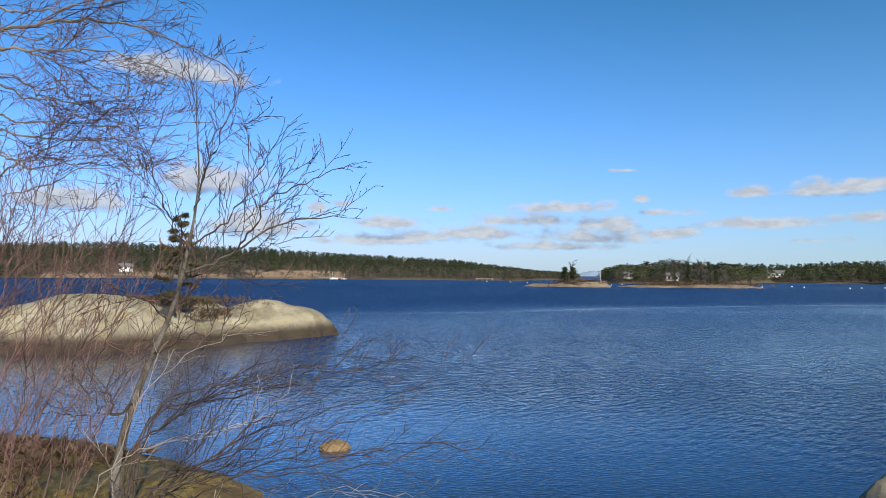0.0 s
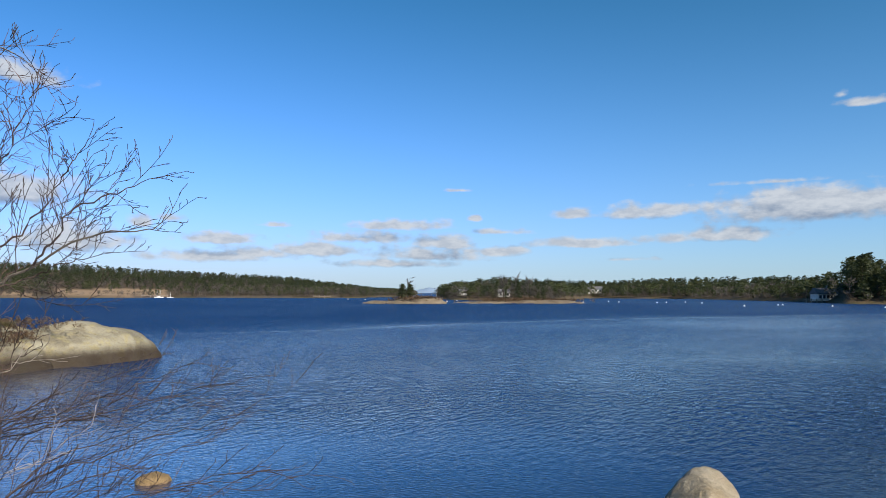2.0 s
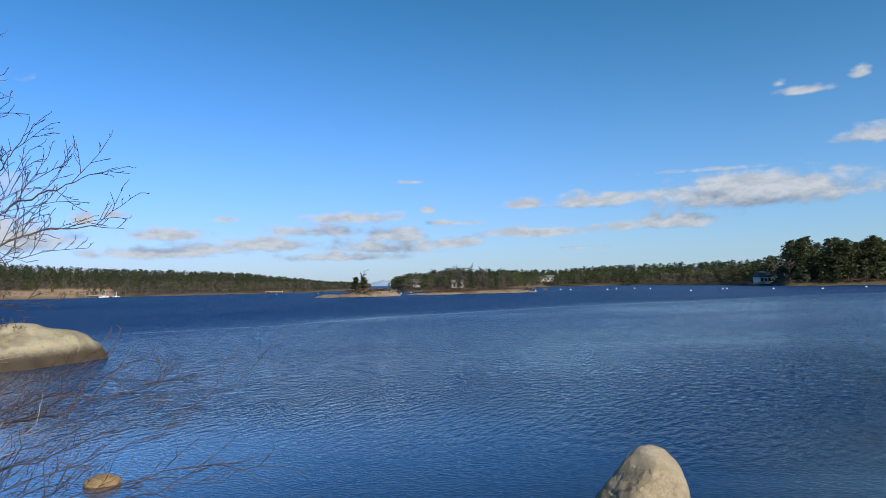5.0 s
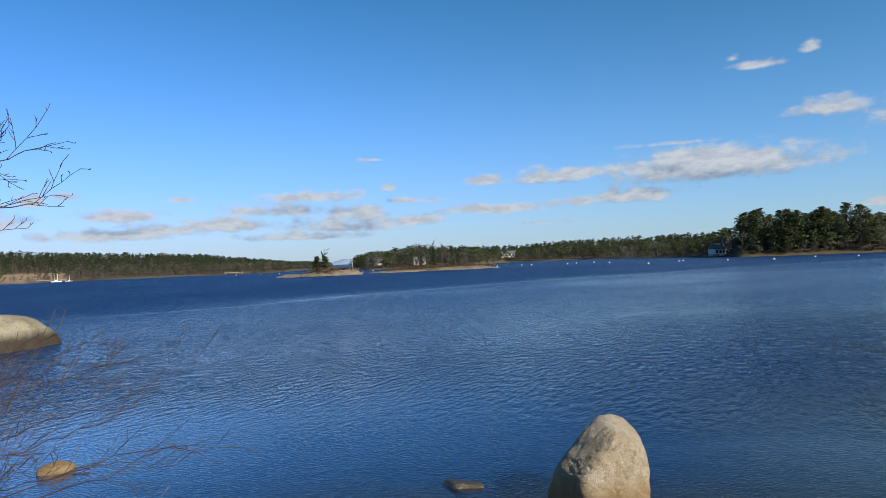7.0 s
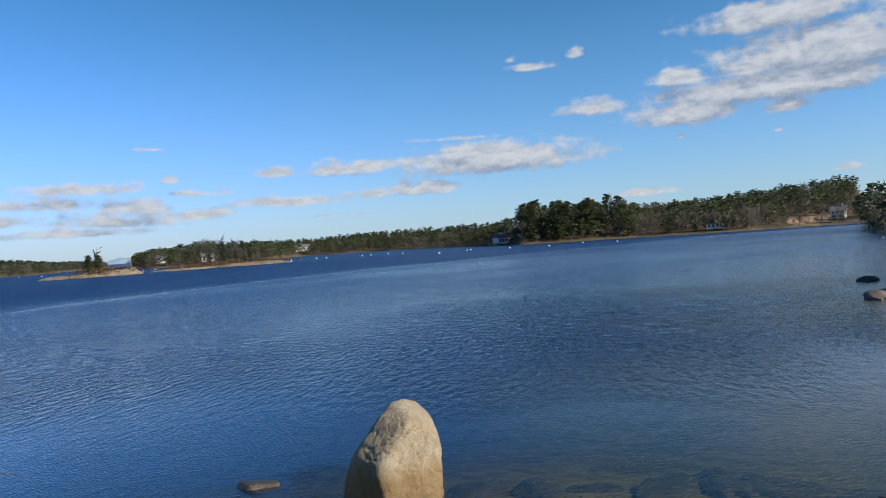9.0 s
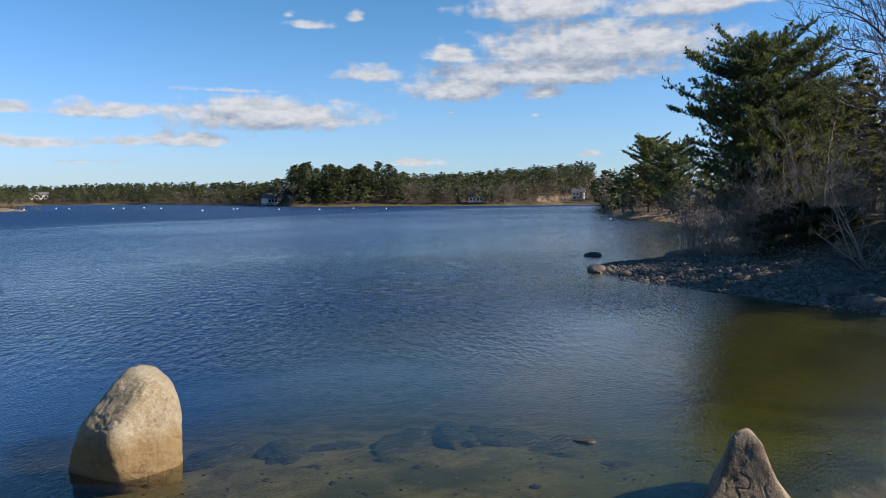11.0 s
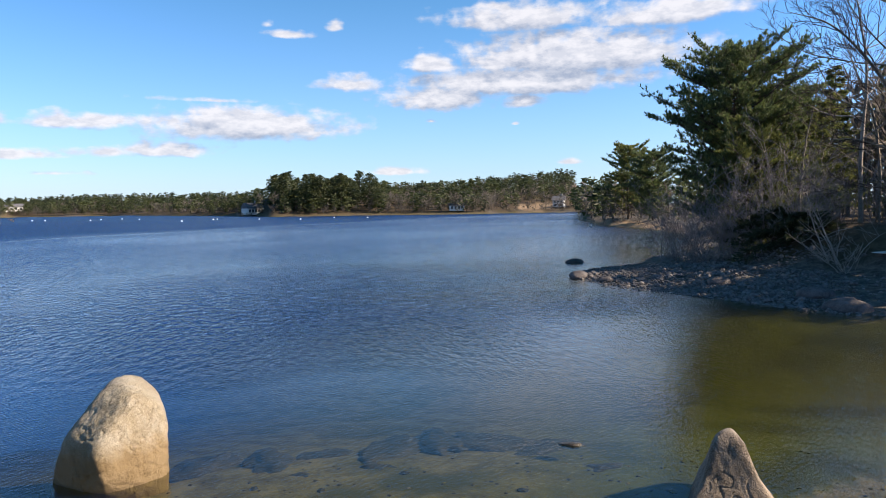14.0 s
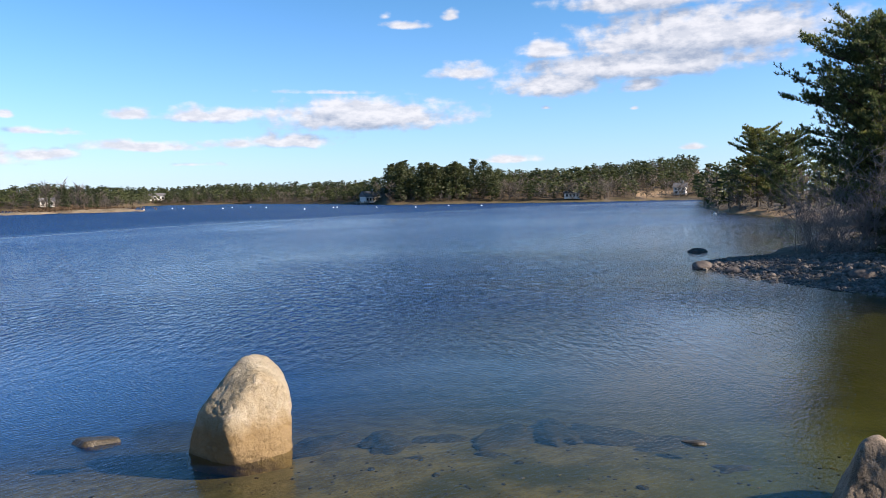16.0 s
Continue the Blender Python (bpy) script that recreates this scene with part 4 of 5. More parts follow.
def build_island_trees():
    for k, (az, d, h, kind, z) in enumerate([(9.9, 192, 4.8, "spruce", 1.2), (10.55, 193, 4.6, "spruce", 1.4), (10.4, 194, 6.8, "bare", 1.2)]):
        far_tree("spruce" if kind == "spruce" else "bare_tree", "dark green spruce on the islet" if kind == "spruce" else "leafless grey tree behind the islet's spruces", kind, 200 + k, h, (*around(az, d), z - 0.6), fine=True).scale = (1.7, 1.7, 1.0) if kind == "spruce" else (1.1, 1.1, 1.0)
    rng = random.Random(3)
    base = [far_tree("bare_tree", "leafless grey-brown tree on the low island", "bare", 220 + s, 8.0, (*around(18.2 + s, 214), 0.9), "trees on the low island") for s in range(3)]
    for k in range(18):
        az = rng.uniform(16.8, 22.8)
        m = pose(*around(az, 214 + rng.uniform(-3, 6)), 0.9, 0, 0, rng.uniform(0, 360))
        o = copy_thing(base[k % 3], m)
        o.scale = [rng.uniform(0.3, 0.6) if k > 1 else 0.85] * 3
    conifer = far_tree("spruce", "small spruce on the low island", "spruce", 230, 6.0, (*around(19.4, 213), 0.9), "spruces on the low island")
    for az, s in ((20.9, 1.0), (21.4, 0.7), (17.6, 0.8), (18.4, 0.6)):
        copy_thing(conifer, pose(*around(az, 214), 0.9, 0, 0, az * 50)).scale = (s, s, s)


build_island_trees()


def build_pine_grove():
    """Stand of tall pines on the middle point."""
    rng = random.Random(12)
    base = [far_tree("pine_tree", "tall dark pine in a shoreline grove", "pine", 240 + s, 15.0, (*around(44.3 + 2.3 * s, 272), 0.9), "pines of the grove", True) for s in range(4)]
    for k in range(26):
        az = 43.3 + 9.0 * (k + rng.random()) / 26
        d = 268 + rng.uniform(0, 26)
        x, y = around(az, d)
        o = copy_thing(base[k % 4], pose(x, y, ground_z(x, y) - 0.2, 0, 0, rng.uniform(0, 360)))
        s = rng.uniform(0.62, 0.92) * (1.0 if az < 50.5 else 0.8)
        o.scale = (s, s, s)


build_pine_grove()


def near_conifer(seed, h, low, reach, kind, limbs, lean=0.0, shoots=8):
    """Trunk, limbs and needle tufts of a conifer seen close by."""
    rng = random.Random(seed)
    wood, tuft_at, tuft_way = Geo(), [], []
    axis = [Vector((lean * h * u * u + 0.06 * math.sin(5 * u + seed), 0.06 * math.cos(4 * u + seed), h * u)) for u in np.linspace(-0.05, 0.98, 12)]
    tube(wood, axis, np.linspace(h * 0.017, 0.02, 12), 8)
    for k in range(limbs):
        u = low + (1 - low) * ((k + rng.random()) / limbs) ** 0.9
        if u > 0.985:
            continue
        root = Vector((lean * h * u * u, 0, h * u))
        a = k * 2.4 + rng.uniform(-0.4, 0.4)
        if kind == "pine":
            length = reach * max(0.12, math.sin(math.pi * min(1.0, 0.16 + 0.84 * (1 - u) / (1 - low)) ** 0.8)) * rng.uniform(0.55, 1.1)
            rise, curl = rng.uniform(0.0, 0.45), 0.45
        else:
            length = reach * (1.03 - u) / (1 - low) * rng.uniform(0.75, 1.1) + 0.15
            rise, curl = -0.15, 0.10
        way = Vector((math.cos(a), math.sin(a), rise)).normalized()
        line, p = [root], root.copy()
        for i in range(7):
            way = (way + jitter(rng, 0.06) + Vector((0, 0, curl * 0.16))).normalized()
            p = p + way * length / 7
            line.append(p.copy())
        tube(wood, line, np.linspace(max(0.012, length * 0.016), 0.006, 8), 4)
        for i in range(2, 8):
            for _ in range(shoots if kind == "pine" else shoots - 2):
                side = (way.cross(Vector((0, 0, 1))) * rng.choice((-1, 1)) * rng.uniform(0.3, 1.0) + way * rng.uniform(0.2, 0.9) + Vector((0, 0, rng.uniform(-0.1, 0.35) if kind != "pine" else rng.uniform(0.1, 1.0)))).normalized()
                b = line[i] + side * min(length * rng.uniform(0.05, 0.30), rng.uniform(0.15, 0.55))
                tube(wood, [line[i], b], [0.008, 0.004], 3)
                for f in (0.55, 1.0):
                    tuft_at.append(line[i].lerp(b, f))
                    tuft_way.append(side)
        tuft_at.append(line[-1])
        tuft_way.append(way)
    at, way = np.array([tuple(v) for v in tuft_at]), np.array([tuple(v) for v in tuft_way])
    per, size = (11, 0.22) if kind == "pine" else (10, 0.17)
    r = np.random.default_rng(seed)
    c, d = np.repeat(at, per, 0), np.repeat(way, per, 0)
    d = d + r.normal(0, 0.55, d.shape) + [0, 0, 0.5 if kind == "pine" else 0.0]
    d /= np.linalg.norm(d, axis=1)[:, None]
    e = np.cross(d, r.normal(0, 1, d.shape))
    e /= np.linalg.norm(e, axis=1)[:, None]
    s = size * r.uniform(0.7, 1.3, (len(c), 1))
    v = np.stack([c - e * s * 0.10, c + e * s * 0.10, c + d * s], 1).reshape(-1, 3)
    needles = Geo()
    needles.add(v, np.arange(len(v)).reshape(-1, 3))
    return wood, needles


def plume_pine(seed, h, low, reach, limbs, lean=0.0, fine=1.0):
    """A white pine: broad domed crown of level limbs that curve up at the tips and carry plates of needle tufts."""
    rng = random.Random(seed)
    wood, at, ways = Geo(), [], []
    axis = [Vector((lean * h * u * u + 0.08 * math.sin(5 * u + seed), 0.08 * math.cos(4 * u + seed), h * u)) for u in np.linspace(-0.05, 0.98, 12)]
    tube(wood, axis, np.linspace(h * 0.019, 0.02, 12), 8)
    for k in range(limbs):
        u = low + (0.985 - low) * ((k + rng.random()) / limbs) ** 0.85
        root = Vector((lean * h * u * u, 0, h * u))
        a = k * 2.4 + rng.uniform(-0.5, 0.5)
        length = reach * float(np.interp(u, [0, 0.2, 0.45, 0.66, 0.85, 0.95, 1.0], [0.5, 0.75, 0.95, 1.0, 0.80, 0.52, 0.22])) * rng.uniform(0.6, 1.1)
        way = Vector((math.cos(a), math.sin(a), rng.uniform(-0.05, 0.25) + 0.5 * max(0, u - 0.7))).normalized()
        line, p = [root], root.copy()
        for i in range(8):
            way = (way + jitter(rng, 0.07) + Vector((0, 0, 0.055))).normalized()
            p = p + way * length / 8
            line.append(p.copy())
        tube(wood, line, np.linspace(max(0.014, length * 0.014), 0.006, 9), 4)
        for i in range(2, 9):
            for _ in range(4):
                side = (way.cross(Vector((0, 0, 1))) * rng.choice((-1, 1)) * rng.uniform(0.4, 1.0) + way * rng.uniform(0.3, 0.9) + Vector((0, 0, rng.uniform(-0.05, 0.3)))).normalized()
                b0 = line[i - 1].lerp(line[i], rng.random())
                size = length * rng.uniform(0.12, 0.26) * (1.25 - 0.07 * i) + 0.15
                b1 = b0 + side * size
                tube(wood, [b0, b1], [0.009, 0.004], 3)
                for f in np.arange(0.3, 1.01, 0.16 / max(size, 0.3) / fine):
                    at.append(b0.lerp(b1, f) + jitter(rng, 0.05))
                    ways.append((side * 0.7 + Vector((0, 0, 0.75)) + jitter(rng, 0.25)).normalized())
        at.append(line[-1])
        ways.append(way)
    at, ways = np.array([tuple(v) for v in at]), np.array([tuple(v) for v in ways])
    r, per = np.random.default_rng(seed), 11
    c, d = np.repeat(at, per, 0), np.repeat(ways, per, 0)
    d = d + r.normal(0, 0.42, d.shape)
    d /= np.linalg.norm(d, axis=1)[:, None]
    e = np.cross(d, r.normal(0, 1, d.shape))
    e /= np.linalg.norm(e, axis=1)[:, None]
    s = 0.21 / fine ** 0.6 * r.uniform(0.7, 1.25, (len(c), 1))
    v = np.stack([c - e * s * 0.11, c + e * s * 0.11, c + d * s], 1).reshape(-1, 3)
    needles = Geo()
    needles.add(v, np.arange(len(v)).reshape(-1, 3))
    return wood, needles


def white_pine(label, seed, h, low, reach, limbs, at, lean=0.0, turn=0.0, fine=1.0, leaf=None):
    wood, needles = plume_pine(seed, h, low, reach, limbs, lean, fine)
    top = thing("white_pine", at, label, "tree", turn=turn)
    part("trunk", wood, PINE_BARK, top)
    tagged(part("crown", needles, leaf or PINE, top), kind="stuff")


def conifer(name, label, seed, h, low, reach, kind, limbs, at, lean=0.0, turn=0.0, group="", shoots=8, leaf=None):
    wood, needles = near_conifer(seed, h, low, reach, kind, limbs, lean, shoots)
    top = thing(name, at, label, "tree", group, turn)
    part("trunk", wood, PINE_BARK, top)
    tagged(part("crown", needles, leaf or (PINE if kind == "pine" else SPRUCE), top), kind="stuff")
    return top


def bare_tree(name, label, seed, h, at, stems=1, limbs=14, spread=0.35, levels=2, bark=BARK, twig=TWIG, low=0.25, radius=0.02, gap=0.3, group="", thin=0.004, lean=(0, 0), category="tree"):
    """A leafless tree or shrub: stems, limbs and fine twigs."""
    rng = random.Random(seed)
    wood, fine = Geo(), Geo()
    for s in range(stems):
        a = rng.uniform(0, 6.28)
        way = Vector((math.cos(a) * spread * (stems > 1) + lean[0], math.sin(a) * spread * (stems > 1) + lean[1], 1)).normalized()
        size = h * (1 if stems == 1 else rng.uniform(0.6, 1.0))
        p, line = Vector((rng.gauss(0, 0.12), rng.gauss(0, 0.12), -0.3)) * (1 if stems > 1 else 0.3), []
        for _ in range(14):
            line.append(p.copy())
            way = (way + jitter(rng, 0.07)).normalized()
            p = p + way * size / 13
        r0 = h * radius / math.sqrt(stems)
        radii = np.linspace(r0, r0 * 0.12, 14)
        tube(wood, line, radii, 6)
        for k in range(limbs):
            u = low + (0.97 - low) * (k + rng.random()) / limbs
            i = min(12, int(u * 13))
            b = rng.uniform(0, 6.28)
            d = Vector((math.cos(b), math.sin(b), rng.uniform(0.2, 1.0))).normalized()
            length = size * rng.uniform(0.22, 0.45) * (1.2 - 0.75 * u)
            q, limb = line[i].copy(), []
            for _ in range(9):
                limb.append(q.copy())
                d = (d + jitter(rng, 0.12) + Vector((0, 0, 0.05))).normalized()
                q = q + d * length / 8
            tube(wood, limb, np.linspace(max(radii[i] * 0.5, thin * 1.5), thin, 9), 4)
            twigs(fine, limb, max(radii[i] * 0.5, thin * 1.5), rng, gap, length * 0.42, levels - 1, 0.75, 0.12, thin * 0.8)
    top = thing(name, at, label, category, group)
    part("trunk", wood, bark, top)
    part("spray", fine, twig, top)
    return top


def on_ground(az, d, sink=0.1):
    x, y = around(az, d)
    return (x, y, ground_z(x, y) - sink)


# ---- the wooded point across the cove ----
white_pine("large dark white pine leaning over the stony point", 1, 9.6, 0.10, 4.1, 150, on_ground(80.4, 36), -0.02, fine=1.5)
white_pine("dark white pine with upswept limbs behind the shrubs", 2, 7.6, 0.08, 3.3, 80, on_ground(83.2, 38.5), leaf=SPRUCE)
white_pine("sunlit olive pine standing among the bare trees", 7, 5.6, 0.03, 2.5, 62, on_ground(81.3, 33.5), leaf=SPRUCE)
white_pine("smaller sunlit pine on the next point along the shore", 3, 10.5, 0.06, 4.4, 70, on_ground(72.1, 104), fine=0.45, leaf=SPRUCE)
white_pine("pine with dark layered limbs beside the water", 4, 9.0, 0.03, 4.6, 70, on_ground(74.0, 97), fine=0.45)
conifer("spruce_tree", "slender spruce among bare trees on the bank", 5, 7.8, 0.05, 1.6, "spruce", 56, on_ground(86.6, 40))
conifer("spruce_tree", "dark spruce with low drooping boughs at the bank edge", 6, 4.6, 0.02, 2.2, "spruce", 60, on_ground(82.6, 36))
conifer("spruce_tree", "tall spruce with dark boughs deeper in the woods", 9, 8.6, 0.03, 2.0, "spruce", 56, on_ground(89.8, 45), shoots=6)
conifer("spruce_tree", "olive spruce between the slender bare trunks", 10, 6.2, 0.03, 1.7, "spruce", 50, on_ground(85.0, 36.5), shoots=6)
conifer("spruce_tree", "sunlit spruce in the woods behind the beach", 8, 6.5, 0.05, 1.5, "spruce", 60, on_ground(91.2, 50))
bare_tree("dead_tree", "pale dead tree with drooping broken branches at the bank", 16, 3.6, on_ground(87.9, 28.0), 3, 16, 0.7, 3, PALE_TWIG, PALE_TWIG, 0.02, 0.012, 0.24, thin=0.005)

bare_tree("birch_tree", "thin pale birch trunk among the bare trees", 12, 11.5, on_ground(88.4, 33), 1, 16, 0.3, 2, PALE_TWIG, TWIG, 0.35, 0.009, 0.35, thin=0.005)
bare_tree("bare_tree", "leafless grey tree in front of the dark pines", 13, 6.4, on_ground(84.5, 33), 1, 20, 0.3, 3, BARK, SHRUB, 0.2, 0.011, 0.3, thin=0.005)
bare_tree("bare_tree", "pale leafless tree at the edge of the shingle", 14, 4.6, on_ground(86.9, 28.5), 2, 16, 0.35, 3, PALE_TWIG, PALE_TWIG, 0.1, 0.014, 0.3, thin=0.005)
for k, (az, d, h) in enumerate(((75.2, 37, 4.4), (76.4, 34, 5.0), (77.6, 32.5, 5.2), (78.7, 32, 5.2), (79.9, 32, 5.2), (81.0, 31.5, 5.0), (82.6, 31, 4.8), (76.0, 40, 4.4), (85.5, 30.5, 4.6), (84.2, 32, 5.6), (87.3, 31, 4.4), (89.6, 31.5, 4.0))):
    bare_tree("shrub", "dense leafless grey-purple shrub behind the stones", 20 + k, h, on_ground(az, d), 7, 11, 0.42, 3, SHRUB, SHRUB, 0.06, 0.010, 0.14, "shrubs along the point", 0.0055, category="shrub")


def build_point_woods():
    """Trees standing deeper on the point and along its shore, and unseen ones added to shade the beach."""
    rng = random.Random(31)
    kinds = [far_evergreen(300 + s, 11, ("pine", "spruce")[s % 2], 70, 6, 0.036, (0.25, 0.5, 0.75, 1.0)) for s in range(4)]
    bare = [far_bare(320 + s, 11) for s in range(4)]
    crowns, twig, trunks = Geo(), Geo(), Geo()
    # bearings past 97 are out of view: trees added to block sun from the beach
    spots = [(rng.uniform(78, 98), rng.uniform(40, 80)) for _ in range(80)] + [(rng.uniform(97, 116), rng.uniform(30, 48)) for _ in range(28)] + [(rng.uniform(99, 111), rng.uniform(27, 35)) for _ in range(13)] + [(rng.uniform(75.5, 80), rng.uniform(66, 95)) for _ in range(24)]
    spots += [(86 + 1.6 * k, 40 + 12 * rng.random()) for k in range(8)]
    for az, d in spots:
        x, y = around(az, d)
        if float(inside(np.array([x]), np.array([y]), POINT)[0]) < 7:
            continue
        z = ground_z(x, y) - 0.2
        leafless = rng.random() < (0.75 if 84 < az < 96 else 0.4 if az < 96 else 0.3)
        crown, trunk = (bare if leafless else kinds)[rng.randrange(4)]
        a, s = rng.uniform(0, 6.28), rng.uniform(0.5, 0.82)
        m = np.array([[math.cos(a), -math.sin(a), 0], [math.sin(a), math.cos(a), 0], [0, 0, 1]]) * s
        tint = 0.3 + 0.7 * rng.random()
        v, f = flatten(crown)
        (twig if leafless else crowns).add(v @ m.T + [x, y, z], np.concatenate(f), tint)
        v, f = flatten(trunk)
        trunks.add(v @ m.T + [x, y, z], np.concatenate(f), rng.random())
    top = tagged(new("point_woods"), "woods of pines and bare trees behind the beach, with unseen trees added for shade", "woods", kind="stuff")
    for name, g, m in (("evergreen_crowns", crowns, FAR_GREEN), ("bare_crowns", twig, FAR_BARE), ("trunks", trunks, FAR_BARE)):
        tagged(part(name, g, m, top), kind="stuff")


build_point_woods()

# ---- sapling and thickets beside the camera ----


def limb_line(points, count):
    return spline([polar(*p) for p in points], count)


def crooked(line, rng, s):
    """The same line with small kinks at its buds."""
    return [line[0]] + [p + jitter(rng, s) for p in line[1:]]


def build_sapling():
    top = thing("sapling", (0, 0, 0), "young leafless tree with pale grey trunk on the near bank", "tree")
    wood, fine = Geo(), Geo()
    rng = random.Random(2)
    d = 5.9
    trunk = [(-24.85, -16.24), (-24.66, -13.48), (-24.05, -10.35), (-22.81, -6.71), (-21.49, -3.35), (-20.63, -0.33), (-20.15, 2.30), (-19.71, 4.93), (-19.49, 8.00), (-19.74, 12.11), (-19.79, 16.25)]
    line = limb_line([(-25.0, -22.5, d)] + [(a, e, d) for a, e in trunk], 40)
    radii = np.interp(np.linspace(0, 1, 40), [0, 0.15, 0.5, 0.75, 1], [0.050, 0.036, 0.018, 0.009, 0.0022])
    tube(wood, line, radii, 9)
    twigs(fine, line[14:], 0.008, rng, 0.085, 0.75, 2, 0.65, 0.25, 0.0021)
    limbs = [
        ([(-20.44, 0.28, 5.90), (-18.39, 1.10, 5.82), (-16.58, 2.07, 5.73), (-14.41, 3.64, 5.65), (-11.95, 4.74, 5.56), (-9.11, 5.04, 5.48), (-7.58, 6.64, 5.48)], 0.022),
        ([(-16.58, 2.07, 5.73), (-15.24, 4.20, 5.73), (-13.97, 6.44, 5.73), (-11.32, 7.58, 5.65), (-9.93, 8.39, 5.65), (-7.16, 9.43, 5.56)], 0.014),
        ([(-19.91, 2.48, 5.90), (-17.11, 4.81, 5.99), (-15.22, 7.91, 6.07), (-14.03, 9.97, 6.07), (-12.97, 12.54, 6.07)], 0.014),
        ([(-19.71, 4.93, 5.90), (-19.07, 8.07, 5.82), (-17.79, 11.32, 5.73), (-16.90, 13.92, 5.73), (-16.36, 17.01, 5.73)], 0.012),
        ([(-20.06, 1.86, 5.90), (-21.54, 4.43, 5.82), (-22.61, 7.38, 5.73), (-23.19, 9.88, 5.73)], 0.012),
        ([(-20.63, -0.33, 5.90), (-17.33, 1.03, 6.07), (-14.34, 2.42, 6.15), (-11.70, 3.29, 6.24)], 0.012),
        ([(-22.6, -6.0, 5.90), (-20.0, -4.6, 5.73), (-17.6, -4.4, 5.65), (-15.4, -2.6, 5.56)], 0.012),
        ([(-23.61, -9.15, 5.90), (-24.89, -10.17, 5.82), (-25.53, -8.63, 5.73), (-27.03, -8.13, 5.65), (-28.5, -6.6, 5.65)], 0.018),
        ([(-21.5, -3.4, 5.90), (-23.0, -1.8, 5.73), (-25.0, -1.2, 5.56), (-26.5, 0.6, 5.48)], 0.012),
    ]
    part("spray", fine, TWIG, part("trunk", wood, SAPLING_BARK, top), "dark fine budding twigs")
    for pts, r in limbs:
        line, limb, fine = crooked(limb_line(pts, 24), rng, 0.010), Geo(), Geo()
        tube(limb, line, np.linspace(r * 0.62, 0.0022, 24), 5)
        twigs(fine, line[:-2], r * 0.5, rng, 0.085, 0.66, 2, 0.70, 0.16, 0.0021)
        part("spray", fine, TWIG, part("limb", limb, SAPLING_BARK if r > 0.02 else TWIG, top), "dark fine budding twigs")


def build_overhang():
    """Limbs of a larger tree that stands beyond the bank."""
    top = thing("overhanging_tree", (0, 0, 0), "large leafless tree with lichened limbs and red-tipped twigs", "tree")
    wood, fine = Geo(), Geo()
    rng = random.Random(4)
    tube(wood, limb_line([(-47, -22, 7.6), (-46, 0, 7.4), (-44, 15, 7.4), (-43, 26, 7.6)], 20), np.linspace(0.17, 0.08, 20), 9)
    limbs = [
        ([(-45, 5, 7.4), (-34.87, 15.77, 7.2), (-32.94, 16.69, 7.1), (-28.79, 17.92, 7.0), (-25.81, 18.36, 6.9), (-23.46, 18.03, 6.8), (-20.61, 17.39, 6.8), (-17.42, 16.20, 6.8)], 0.045),
        ([(-44, 12, 7.4), (-34.83, 14.32, 7.4), (-32.23, 15.52, 7.4), (-29.07, 14.88, 7.4), (-25.68, 13.14, 7.4), (-22.51, 11.83, 7.4)], 0.03),
        ([(-45, 2, 7.4), (-34.70, 10.07, 7.2), (-32.74, 9.81, 7.1), (-29.29, 9.84, 7.0), (-25.60, 10.09, 6.9), (-20.46, 10.86, 6.8)], 0.035),
        ([(-45, 0, 7.4), (-35.20, 5.66, 7.6), (-32.66, 7.03, 7.6), (-29.63, 9.09, 7.6), (-26.40, 11.64, 7.6), (-24.55, 14.29, 7.6)], 0.03),
        ([(-44, 12, 7.4), (-34.92, 17.56, 7.0), (-31.62, 18.04, 6.9), (-27.73, 19.31, 6.8), (-21.91, 20.60, 6.8)], 0.03),
        ([(-45, 4, 7.4), (-35, 12.5, 7.0), (-31, 12.3, 7.0), (-27, 12.8, 7.0), (-23, 13.6, 7.0)], 0.025),
        ([(-45, 0, 7.4), (-35, 8.0, 7.2), (-31, 7.6, 7.2), (-27, 8.2, 7.2), (-22.8, 8.0, 7.2)], 0.025),
    ]
    for pts, r in list(limbs):   # lesser limbs beside the main ones
        rise, swing, far = rng.uniform(-3.2, 1.5), rng.uniform(-1, 2.5), rng.uniform(-0.5, 0.7)
        limbs.append(([pts[0]] + [(a + swing * k / 4, e + rise * min(1, k / 3), q + far) for k, (a, e, q) in enumerate(pts) if k], r * 0.7))
    for pts, r in limbs:
        line, limb, fine = crooked(limb_line(pts, 40), rng, 0.012), Geo(), Geo()
        tube(limb, line, np.linspace(r * 0.45, 0.0028, 40), 6)
        twigs(fine, line[8:], r * 0.4, rng, 0.085, 0.9, 2, 0.72, 0.03, 0.0018)
        part("spray", fine, RED_TWIG, part("limb", limb, BARK, top), "red-brown budding twigs")
    part("trunk", wood, BARK, top)


def thicket(name, label, seed, bend, stems, mat, group="", category="shrub"):
    """A shrub given by its stems: each a line of (azimuth, elevation, distance)."""
    rng = random.Random(seed)
    top = thing(name, (0, 0, 0), label, category, group)
    for pts, r, gap, size in stems:
        wood, fine = Geo(), Geo()
        line = crooked(limb_line(pts, 26), rng, 0.012)
        tube(wood, line, np.linspace(r * 0.65, 0.0020, 26), 5)
        twigs(fine, line[3:], r * 0.55, rng, gap, size, 1, 0.55, bend, 0.0018)
        part("spray", fine, mat, part("stem", wood, mat, top))


